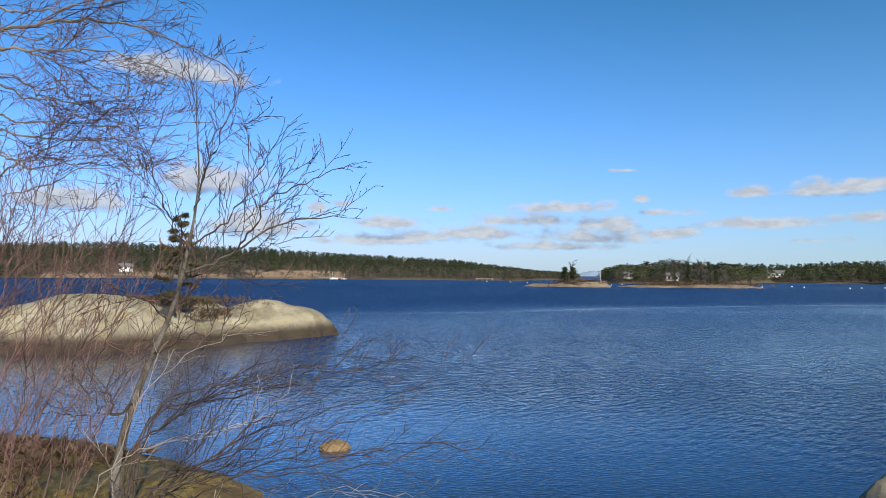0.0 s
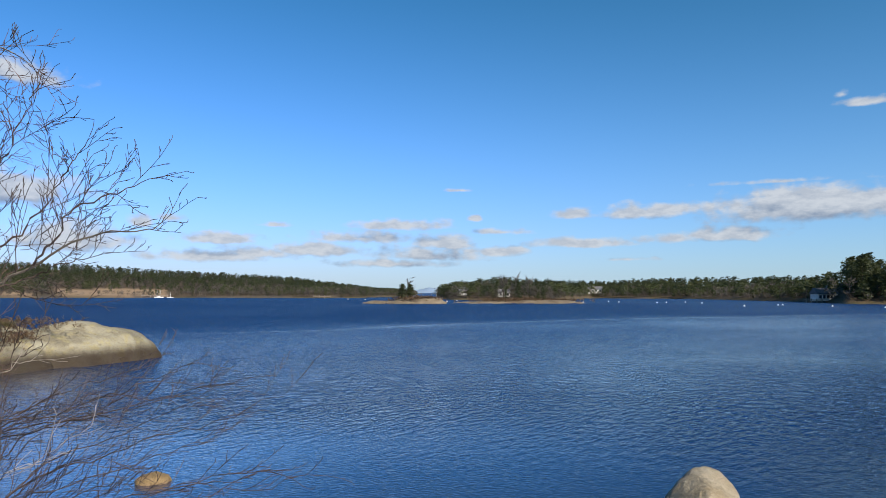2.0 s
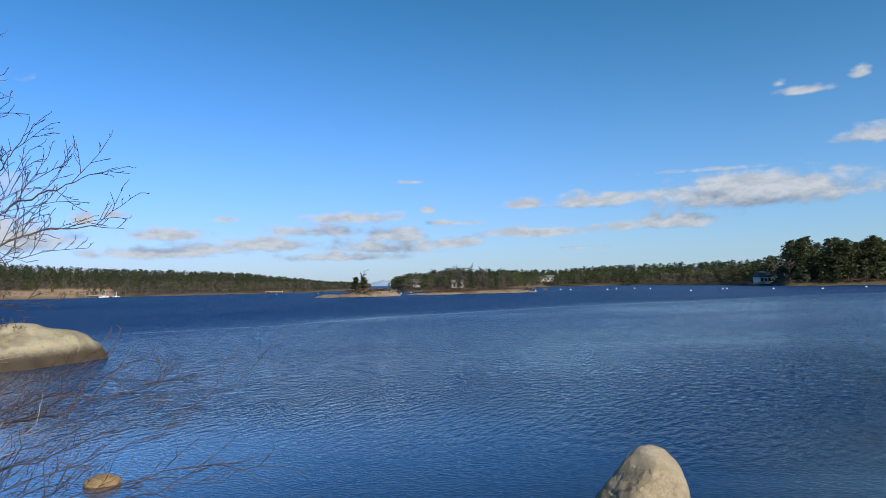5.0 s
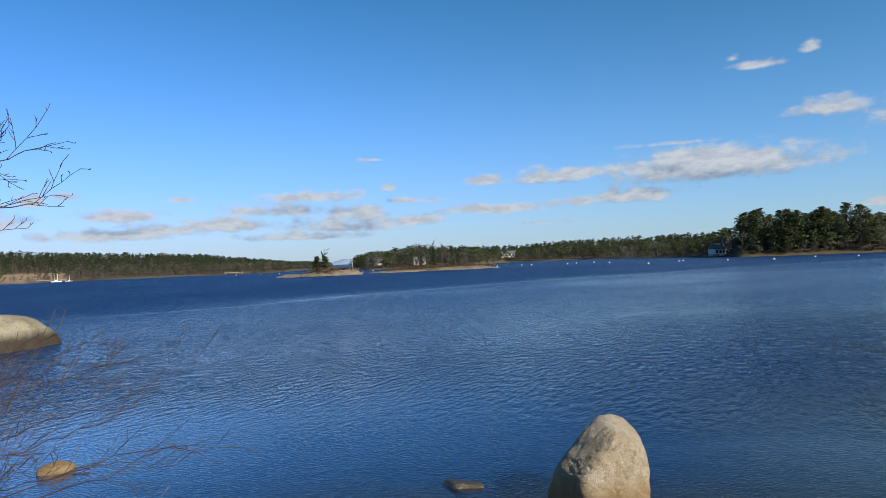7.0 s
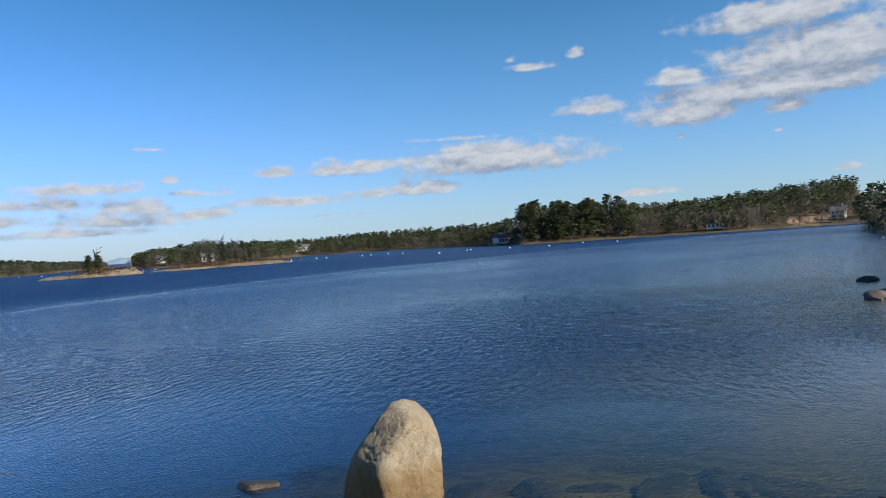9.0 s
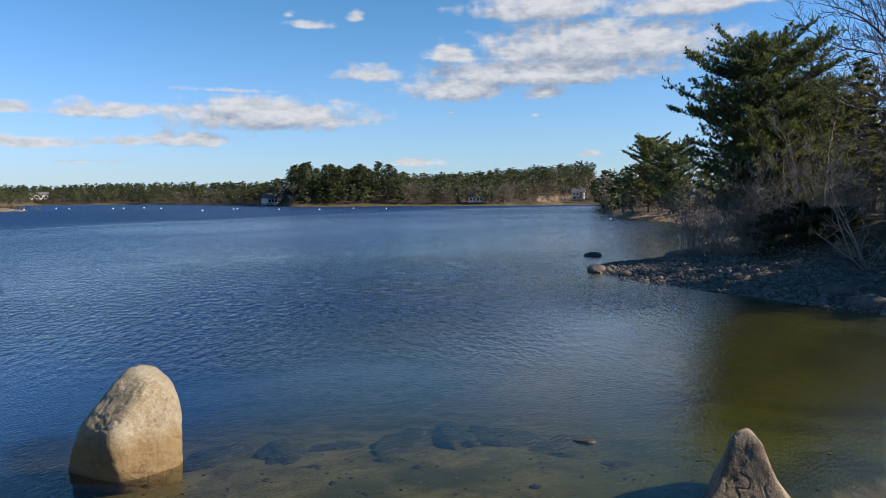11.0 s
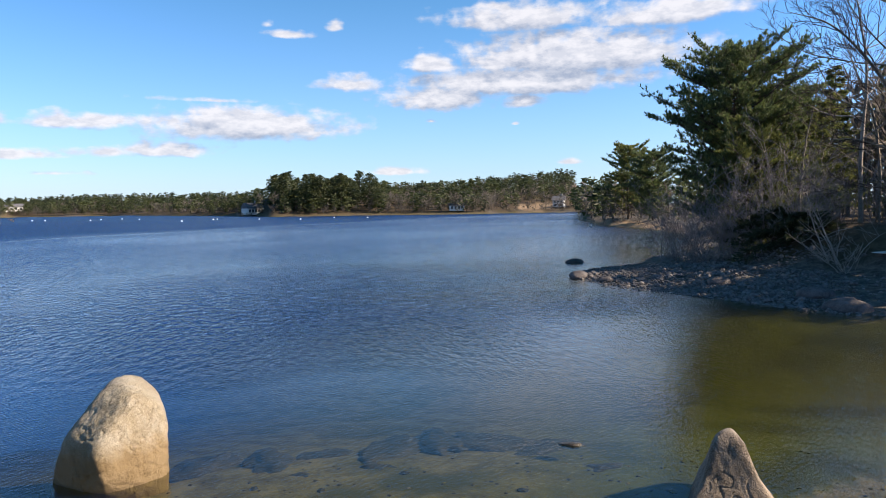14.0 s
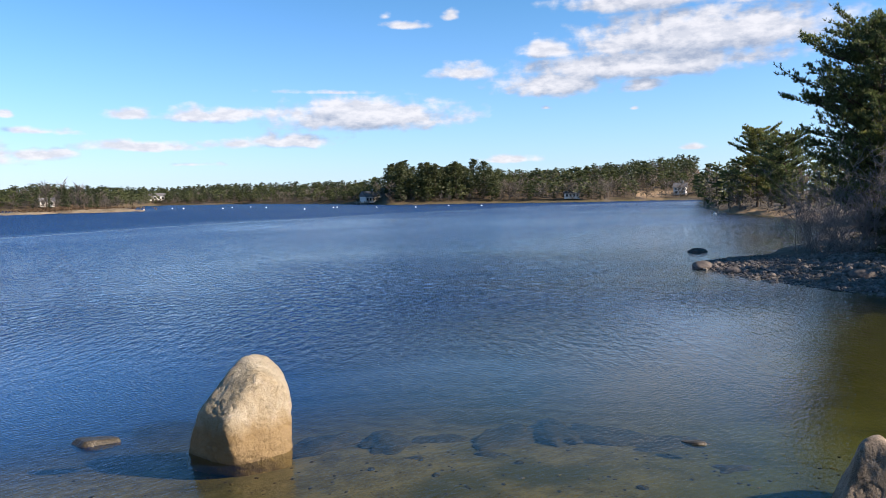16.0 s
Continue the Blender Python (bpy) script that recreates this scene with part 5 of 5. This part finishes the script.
build_sapling()
build_overhang()
SWEEP = [
    [(-24.5, -25.0, 5.2), (-22.59, -16.10, 5.4), (-20.15, -14.71, 5.4), (-15.67, -12.42, 5.4), (-11.91, -11.34, 5.3), (-8.03, -10.17, 5.2), (-4.62, -9.68, 5.2), (0.95, -7.59, 5.1)],
    [(-25.0, -24.0, 5.4), (-23.40, -13.20, 5.6), (-21.21, -10.94, 5.6), (-18.14, -8.88, 5.5), (-14.52, -6.74, 5.5), (-11.99, -5.99, 5.4), (-8.42, -5.03, 5.4)],
    [(-25.5, -25.0, 5.0), (-23.82, -16.36, 5.2), (-21.10, -15.38, 5.2), (-16.59, -14.93, 5.1), (-11.85, -14.78, 5.0), (-5.62, -13.69, 5.0), (-0.99, -13.06, 5.0), (5.00, -13.87, 4.9)],
    [(-25.0, -24.0, 5.5), (-23.16, -11.62, 5.7), (-20.06, -9.76, 5.7), (-15.73, -9.19, 5.7), (-11.96, -8.29, 5.6), (-7.30, -7.20, 5.6), (-1.75, -6.16, 5.5)],
    [(-24.0, -26.0, 5.0), (-21.87, -16.56, 5.2), (-17.88, -13.62, 5.2), (-14.96, -11.27, 5.2), (-10.15, -9.69, 5.2), (-4.28, -7.08, 5.2)],
    [(-24.0, -26.0, 4.8), (-19.5, -19.0, 4.9), (-14.5, -17.6, 4.9), (-8.0, -16.4, 4.8), (-2.0, -17.0, 4.8)],
    [(-25.5, -25.0, 5.3), (-24.5, -12.0, 5.4), (-21.5, -7.2, 5.4), (-18.0, -4.8, 5.4), (-15.5, -4.0, 5.3)],
    [(-26.5, -25.0, 5.1), (-26.0, -15.0, 5.2), (-22.0, -12.4, 5.2), (-17.0, -11.6, 5.2), (-12.5, -9.0, 5.2)],
]
SPRAY = random.Random(15)
for base in SWEEP[:5] * 2:
    da, de, dd = SPRAY.uniform(-2.5, 1.5), SPRAY.uniform(-2.2, 1.6), SPRAY.uniform(-0.5, 0.4)
    SWEEP.append([(a + da * k / 3, e + de * k / 3 + SPRAY.uniform(-0.3, 0.3), q + dd) for k, (a, e, q) in enumerate(base[:-1])])
thicket("spreading_bush", "leafless bush with long brown and silvery shoots over the water", 6, 0.12, [(s, 0.010, 0.075, 0.55) for s in SWEEP[:5] + SWEEP[8:]], TWIG)
thicket("spreading_bush", "leafless bush with pale silvery shoots low on the bank", 7, 0.12, [(s, 0.008, 0.10, 0.5) for s in SWEEP[5:8]], PALE_TWIG)


def build_red_bushes():
    rng = random.Random(8)
    for b in range(5):
        stems = []
        az0, d = (-38.5, -36.5, -34.5, -32.5, -30.0)[b], (6.2, 7.0, 5.8, 7.4, 6.6)[b]
        for _ in range(5):
            lean, sway = rng.uniform(2.0, 13.0), rng.uniform(-1.5, 1.5)
            e1 = rng.uniform(1.0, 12.0) if b < 4 else rng.uniform(-7.0, 2.0)
            pts = [(az0 + rng.uniform(-1.5, 1.5), -26.0, d), (az0 + lean * 0.2 + sway * 0.5, -15.0, d + rng.uniform(-0.3, 0.3)), (az0 + lean * 0.5 + sway, -7.0, d + rng.uniform(-0.5, 0.5)),
                   (az0 + lean * 0.8, (e1 - 7.0) * 0.45, d + rng.uniform(-0.6, 0.6)), (az0 + lean * 1.05, e1, d + rng.uniform(-0.8, 0.8))]
            stems.append((pts, rng.uniform(0.005, 0.011), 0.10, 0.8))
        thicket("red_stemmed_bush", "tangled leafless bush with reddish-brown stems at the bank", 40 + b, 0.10, stems, RED_TWIG, "bushes on the near bank")


build_red_bushes()


def build_leaning_tree():
    """Old leafless tree on the bank whose limbs hang out over the beach."""
    top = thing("leaning_tree", (0, 0, 0), "old leafless tree with dark crooked limbs over the beach", "tree")
    rng = random.Random(19)
    fine, wood = Geo(), Geo()
    tube(wood, limb_line([(94.0, -5.5, 27), (93.0, 0.0, 26.5), (91.6, 5.0, 26), (90.7, 10.0, 26), (90.1, 13.6, 26), (89.8, 18.0, 26)], 24), np.linspace(0.12, 0.035, 24), 8)
    part("trunk", wood, BARK, top)
    for pts, r in (([(91.5, 5.0, 26), (89.05, 9.3, 25.6), (86.6, 12.2, 25.2), (83.8, 13.5, 25)], 0.09), ([(90.9, 9.0, 26), (88.5, 12.0, 26.5), (86.4, 15.5, 27)], 0.05),
                   ([(92.6, 2.0, 26.4), (90.0, 3.6, 25.5), (87.6, 4.4, 25), (85.2, 4.0, 24.8)], 0.045), ([(91.8, 4.2, 26.2), (89.6, 6.0, 26.6), (87.2, 7.0, 26.8), (84.9, 8.2, 27)], 0.045),
                   ([(90.6, 11.0, 26), (91.8, 14.0, 26), (92.6, 17.0, 26)], 0.05), ([(93.0, 0.0, 26.5), (91.0, 1.0, 25.5), (89.0, 0.8, 25), (87.4, -0.6, 24.6)], 0.035),
                   ([(90.3, 13.0, 26), (87.0, 15.0, 26), (84.0, 17.5, 26)], 0.05), ([(90.9, 9.0, 26), (88.0, 9.6, 25.4), (85.0, 10.6, 25), (82.6, 12.4, 25)], 0.04), ([(92.0, 3.6, 26.2), (89.4, 7.8, 25.2), (87.2, 10.4, 24.6)], 0.04)):
        line, limb, fine = limb_line(pts, 26), Geo(), Geo()
        tube(limb, line, np.linspace(r * 0.72, 0.008, 26), 6)
        bough = part("limb", limb, BARK, top)
        twigs(fine, line[4:], r, rng, 0.16, 2.1, 2, 0.62, 0.08, 0.0045)
        part("spray", fine, TWIG, bough)


build_leaning_tree()
for k, (az, d, h) in enumerate(((69.5, 116, 7.0), (70.2, 107, 8.2), (70.9, 104, 7.4), (71.5, 100, 5.0), (73.0, 95, 5.0))):
    bare_tree("bare_tree", "leafless grey tree on the next point along the shore", 90 + k, h, on_ground(az, d), 2, 12, 0.3, 2, BARK, SHRUB, 0.15, 0.012, 0.5, "bare trees of the next point", 0.016)
juniper = conifer("juniper", "low dark evergreen shrub spreading along the bank edge", 72, 1.1, 0.0, 1.7, "spruce", 26, on_ground(84.6, 30.4), group="low evergreens of the bank", shoots=6, leaf=DARK_BOUGH)
for az, d, s in ((85.9, 30.4, 0.8), (82.9, 31.2, 1.2)):
    copy_thing(juniper, pose(*on_ground(az, d), 0, 0, az * 67)).scale = (s, s, s)
for k, (az, d, h) in enumerate(((85.4, 39, 8.6), (89.5, 36, 9.2), (91.6, 39, 9.6), (87.6, 43, 9.0))):
    bare_tree("bare_tree", "slender leafless grey tree in the sunlit woods", 70 + k, h, on_ground(az, d), 1, 18, 0.3, 3, BARK, SHRUB, 0.25, 0.011, 0.34, "slender trees on the bank", 0.0055)
conifer("young_spruce", "small olive-green spruce growing on the granite ledge", 61, 3.9, 0.06, 1.0, "spruce", 22, (-10.95, 28.9, 1.6), shoots=6, leaf=OLIVE)

# ---- houses, docks and boats on the far shores ----


def house(name, label, at, turn, size, roof_h, wall_mat, windows, chimney=False):
    w, d, h = size
    top = thing(name, at, label, "house", turn=turn)
    part("wall", box_mesh("wall", (w, d, h), wall_mat, (0, 0, h / 2 - 0.3)), None, top)
    bm = bmesh.new()
    pts = [(-w / 2 - 0.4, -d / 2 - 0.4, h - 0.3), (w / 2 + 0.4, -d / 2 - 0.4, h - 0.3), (w / 2 + 0.4, d / 2 + 0.4, h - 0.3), (-w / 2 - 0.4, d / 2 + 0.4, h - 0.3), (-w / 2 - 0.4, 0, h + roof_h), (w / 2 + 0.4, 0, h + roof_h)]
    vs = [bm.verts.new(p) for p in pts]
    for f in ((0, 1, 5, 4), (2, 3, 4, 5), (0, 4, 3), (1, 2, 5), (3, 2, 1, 0)):
        bm.faces.new([vs[i] for i in f])
    part("roof", bm_mesh("roof", bm, ROOFING), None, top)
    for x, z, ww, hh in windows:
        win = part("window", box_mesh("window", (ww, 0.10, hh), WINDOW_DARK, (x, -d / 2 - 0.03, z), 0.01), None, top)
        part("sill", box_mesh("sill", (ww + 0.25, 0.16, 0.12), WHITE_PAINT, (x, -d / 2 - 0.06, z - hh / 2 - 0.06), 0.01), None, win)
    if chimney:
        part("chimney", box_mesh("chimney", (0.8, 0.8, 1.8), GREY_PAINT, (w * 0.2, 0.4, h + roof_h), 0.03), None, top)
    return top


def house_at(name, label, az, d, size, roof_h, mat, windows, lift=0.0, turn=0.0, chimney=False):
    x, y = around(az, d)
    return house(name, label, (x, y, ground_z(x, y) + lift), -az + turn, size, roof_h, mat, windows, chimney)


house_at("house", "shaded white house with steep dark roof among shoreline trees", 41.9, 292, (7.5, 5, 2.6), 2.0, WHITE_PAINT, [(-2.8, 1.3, 0.9, 1.2), (-1.4, 1.3, 0.9, 1.2), (0.0, 1.3, 0.9, 1.2), (1.4, 1.3, 0.9, 1.2), (2.8, 1.3, 0.9, 1.2)], 0.5, 30, True)
house_at("cottage", "low white cottage with dark windows at the shore", 58.3, 266, (5.6, 4, 2.0), 0.5, WHITE_PAINT, [(-1.8, 1.0, 0.7, 1.0), (-0.5, 1.0, 0.7, 1.0), (0.9, 1.0, 0.7, 1.0), (2.0, 1.0, 0.7, 1.0)], 0.3)
house_at("house", "pale grey house above the eastern shore", 66.6, 296, (4.6, 4, 3.0), 1.4, WHITE_PAINT, [(-1.4, 2.0, 0.8, 0.8), (0, 2.0, 0.8, 0.8), (1.4, 2.0, 0.8, 0.8), (-1.2, 0.6, 1.0, 0.9), (1.0, 0.6, 1.2, 0.9)], 0.6, -10, True)
house_at("house", "small white house in the trees of the headland", 18.2, 309, (5, 4, 2.0), 1.2, WHITE_PAINT, [(-1.6, 1.0, 0.9, 0.9), (1.5, 1.0, 0.9, 0.9)], 0.3, 10)
house_at("house", "pale house half hidden on the headland", 14.9, 318, (4.6, 4, 2.2), 1.3, WHITE_PAINT, [(-1.6, 1.4, 1.0, 1.2), (1.5, 1.4, 1.0, 1.2)], 0.3, -8)
house_at("long_building", "long low white waterfront building with dark openings", 25.2, 482, (15, 6, 3.0), 1.6, WHITE_PAINT, [(-6 + 2.4 * k, 1.5, 1.2, 1.3) for k in range(6)], 0.8, 4)
house_at("house", "white house beyond the field on the western shore", -24.5, 372, (6, 5, 2.4), 1.6, WHITE_PAINT, [(-2.4, 1.8, 1.1, 1.3), (0, 1.8, 1.1, 1.3), (2.4, 1.8, 1.1, 1.3)], 0.5)


def dock(az, d, w, turn=0.0):
    x, y = around(az, d)
    top = thing("dock", (x, y, 0), "weathered wooden dock on posts at the shore", "dock", "docks along the shore", -az + turn)
    part("deck", box_mesh("deck", (w, 2.2, 0.25), PLANK, (0, 0, 1.0)), None, top)
    for k in range(4):
        part("post", box_mesh("post", (0.25, 0.25, 3.0), PLANK, (-w / 2 + 0.3 + k * (w - 0.6) / 3, -0.8, 0.0), 0.03), None, top)


dock(-9.2, 366, 12)
dock(3.4, 369, 9, 10)
dock(41.2, 288, 6, 20)


def sailboat(az, d, s, masts, group=""):
    x, y = around(az, d)
    top = thing("sailboat", (x, y, 0), "white sailing boat with bare masts moored at the shore", "boat", group, -az + 8)
    bm = bmesh.new()
    ribs = []
    for i in range(9):
        u = i / 8
        half = 0.16 * s * math.sin(math.pi * (0.12 + 0.84 * u) ** 0.8) + 0.02
        px = (u - 0.5) * s
        sheer = 0.12 * s + 0.03 * s * (2 * u - 1) ** 2
        ribs.append([bm.verts.new(q) for q in ((px, -half, sheer), (px, -half * 0.7, -0.02 * s), (px, half * 0.7, -0.02 * s), (px, half, sheer))])
    for a, b in zip(ribs, ribs[1:]):
        for k in range(3):
            bm.faces.new((a[k], b[k], b[k + 1], a[k + 1]))
        bm.faces.new((a[3], b[3], b[0], a[0]))
    bm.faces.new(ribs[0])
    bm.faces.new(ribs[-1][::-1])
    part("hull", bm_mesh("hull", bm, WHITE_PAINT), None, top)
    part("cabin", box_mesh("cabin", (s * 0.3, s * 0.16, s * 0.09), WHITE_PAINT, (0, 0, s * 0.17), 0.05), None, top)
    for px in masts:
        g = Geo()
        tube(g, [(px * s, 0, 0.1 * s), (px * s, 0, 0.9 * s)], [0.10, 0.06], 6)
        part("mast", g, WHITE_PAINT, top)


sailboat(-8.9, 358, 4.2, (-0.2, 0.12))
sailboat(-8.1, 360, 3, (0.05,))
sailboat(12.75, 330, 6, (0.0,))


def buoys():
    """Mooring buoys scattered over the bay."""
    bm = bmesh.new()
    bmesh.ops.create_uvsphere(bm, u_segments=14, v_segments=9, radius=0.24, matrix=Matrix.Diagonal((1, 1, 0.85, 1)))
    ball = bm_mesh("float", bm, WHITE_PAINT, True)
    g = Geo()
    tube(g, [(0, 0, 0.12), (0, 0, 0.42)], [0.04, 0.04], 6)
    ring = g.mesh("stem", PLANK)
    spots = [(5.5, 300), (6.9, 285), (3.6, 310), (9.2, 330), (13.6, 230), (14.4, 260), (23.9, 250), (24.6, 240), (26.6, 260), (27.4, 250), (30.3, 240), (31.0, 250), (32.4, 262), (33.6, 240), (36.6, 190),
             (38.9, 210), (39.2, 214), (42.4, 200), (45.6, 190), (48.3, 210), (51.0, 195), (69.2, 97)]
    for az, d in spots:
        top = thing("mooring_buoy", (*around(az, d), 0.08), "white round mooring buoy afloat in the bay", "buoy", "mooring buoys")
        part("float", ball, None, top)
        part("stem", ring, None, top)


buoys()


def hazy_mountain():
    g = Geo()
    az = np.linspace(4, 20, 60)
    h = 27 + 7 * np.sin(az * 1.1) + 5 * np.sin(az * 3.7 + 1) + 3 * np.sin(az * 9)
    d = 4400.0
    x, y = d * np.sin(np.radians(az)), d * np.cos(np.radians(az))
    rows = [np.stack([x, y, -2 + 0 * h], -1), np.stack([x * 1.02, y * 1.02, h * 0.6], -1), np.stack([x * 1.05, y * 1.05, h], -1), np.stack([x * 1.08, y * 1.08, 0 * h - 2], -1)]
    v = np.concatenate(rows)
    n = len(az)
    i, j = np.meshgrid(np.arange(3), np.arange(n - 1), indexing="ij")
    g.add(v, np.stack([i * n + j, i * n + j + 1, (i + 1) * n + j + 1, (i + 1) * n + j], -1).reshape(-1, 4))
    tagged(new("backdrop_mountains", g.mesh("backdrop_mountains", HAZE_BLUE, True)), "distant mountains beyond the mouth of the bay, coloured blue for haze", "mountains", kind="structure")


hazy_mountain()

# ---- stones of the shingle bank ----


def build_cobbles():
    rng = np.random.default_rng(77)
    shapes = [blob_rock("cobble", (1, 0.75, 0.55), COBBLE, 90 + s, ((0.6, 0.4, 0.5, 0.7), (-0.7, 0.3, 0.4, 0.72), (0.1, -0.8, 0.5, 0.7)), 0.15, 2, False) for s in range(6)]
    bank = tagged(new("shingle_bank"), "bank of loose grey stones on the wooded point", "stones", kind="structure")
    rest = Geo()
    crude = [blob_rock("stone", (1, 0.75, 0.55), COBBLE, 90 + s, (), 0.25, 1, False) for s in range(6)]
    low = [np.array([tuple(v.co) for v in s.vertices]) for s in crude]
    tri = [np.array([tuple(p.vertices) for p in s.polygons]) for s in crude]
    az, d = rng.uniform(68.8, 93.0, 16000), rng.uniform(20.5, 34, 16000)
    x, y = d * np.sin(np.radians(az)), d * np.cos(np.radians(az))
    s = inside(x, y, POINT)
    keep = (s > -0.4) & (s < 6.6) & (rng.random(len(x)) < np.clip((90 - az) / 5, 0.12, 1))     # finer gravel towards the head of the beach
    x, y = x[keep][:6500], y[keep][:6500]
    z = heights(x, y)[0]
    size = rng.uniform(0.03, 0.085, len(x)) * np.where(rng.random(len(x)) < 0.07, 2.1, 1.0)
    tilt, turn, pick = rng.uniform(-25, 25, (len(x), 2)), rng.uniform(0, 360, len(x)), rng.integers(0, 6, len(x))
    for k in range(len(x)):
        m = pose(x[k], y[k], z[k] + size[k] * 0.2, tilt[k, 0], tilt[k, 1], turn[k]) @ Matrix.Scale(size[k], 4)
        if size[k] > 0.10 and len(bank.children) < 290:
            ob = new("cobble", shapes[pick[k]])
            ob.parent = bank
            ob.matrix_basis = m
        else:
            mm = np.array(m)
            rest.add(low[pick[k]] @ mm[:3, :3].T + mm[:3, 3], tri[pick[k]])
    tagged(part("small_stones", rest, COBBLE, bank), kind="stuff")


for x, y, s, lab in ((27.1, 10.6, 0.55, "flat dark rock awash at the tip of the point"), (26.0, 9.0, 0.35, "dark rock awash off the stony point"), (34.0, 13.6, 0.5, "dark rock standing in the water off the point"),
                     (25.63, 4.81, 0.50, "large dark rounded rock among the grey stones"), (21.98, 0.76, 0.62, "large grey rock at the water's edge of the beach"), (23.6, 1.7, 0.55, "low grey rock at the edge of the beach")):
    stone("shore_rock", (x, y, max(ground_z(x, y), -0.05) + 0.05), (s, s * 0.7, s * 0.45), BEACH_STONE, int(x * 7), lab, x * 20)
stone("pale_stone", (30.34, 5.12, ground_z(30.34, 5.12) + 0.12), (0.26, 0.22, 0.26), GRANITE, 95, "pale squarish stone on the grey shingle bank", 10, ((1, 0, 0, 0.7), (0, 1, 0, 0.7), (0, 0, 1, 0.7), (-1, 0, 0, 0.7), (0, -1, 0, 0.7)))
build_cobbles()
snow = stone("snow_patch", (28.19, -0.77, ground_z(28.19, -0.77) + 0.02), (0.25, 1.1, 0.05), WHITE_PAINT, 97, "thin remnant of old snow at the foot of the bank", -2)
snow["category"] = "snow"
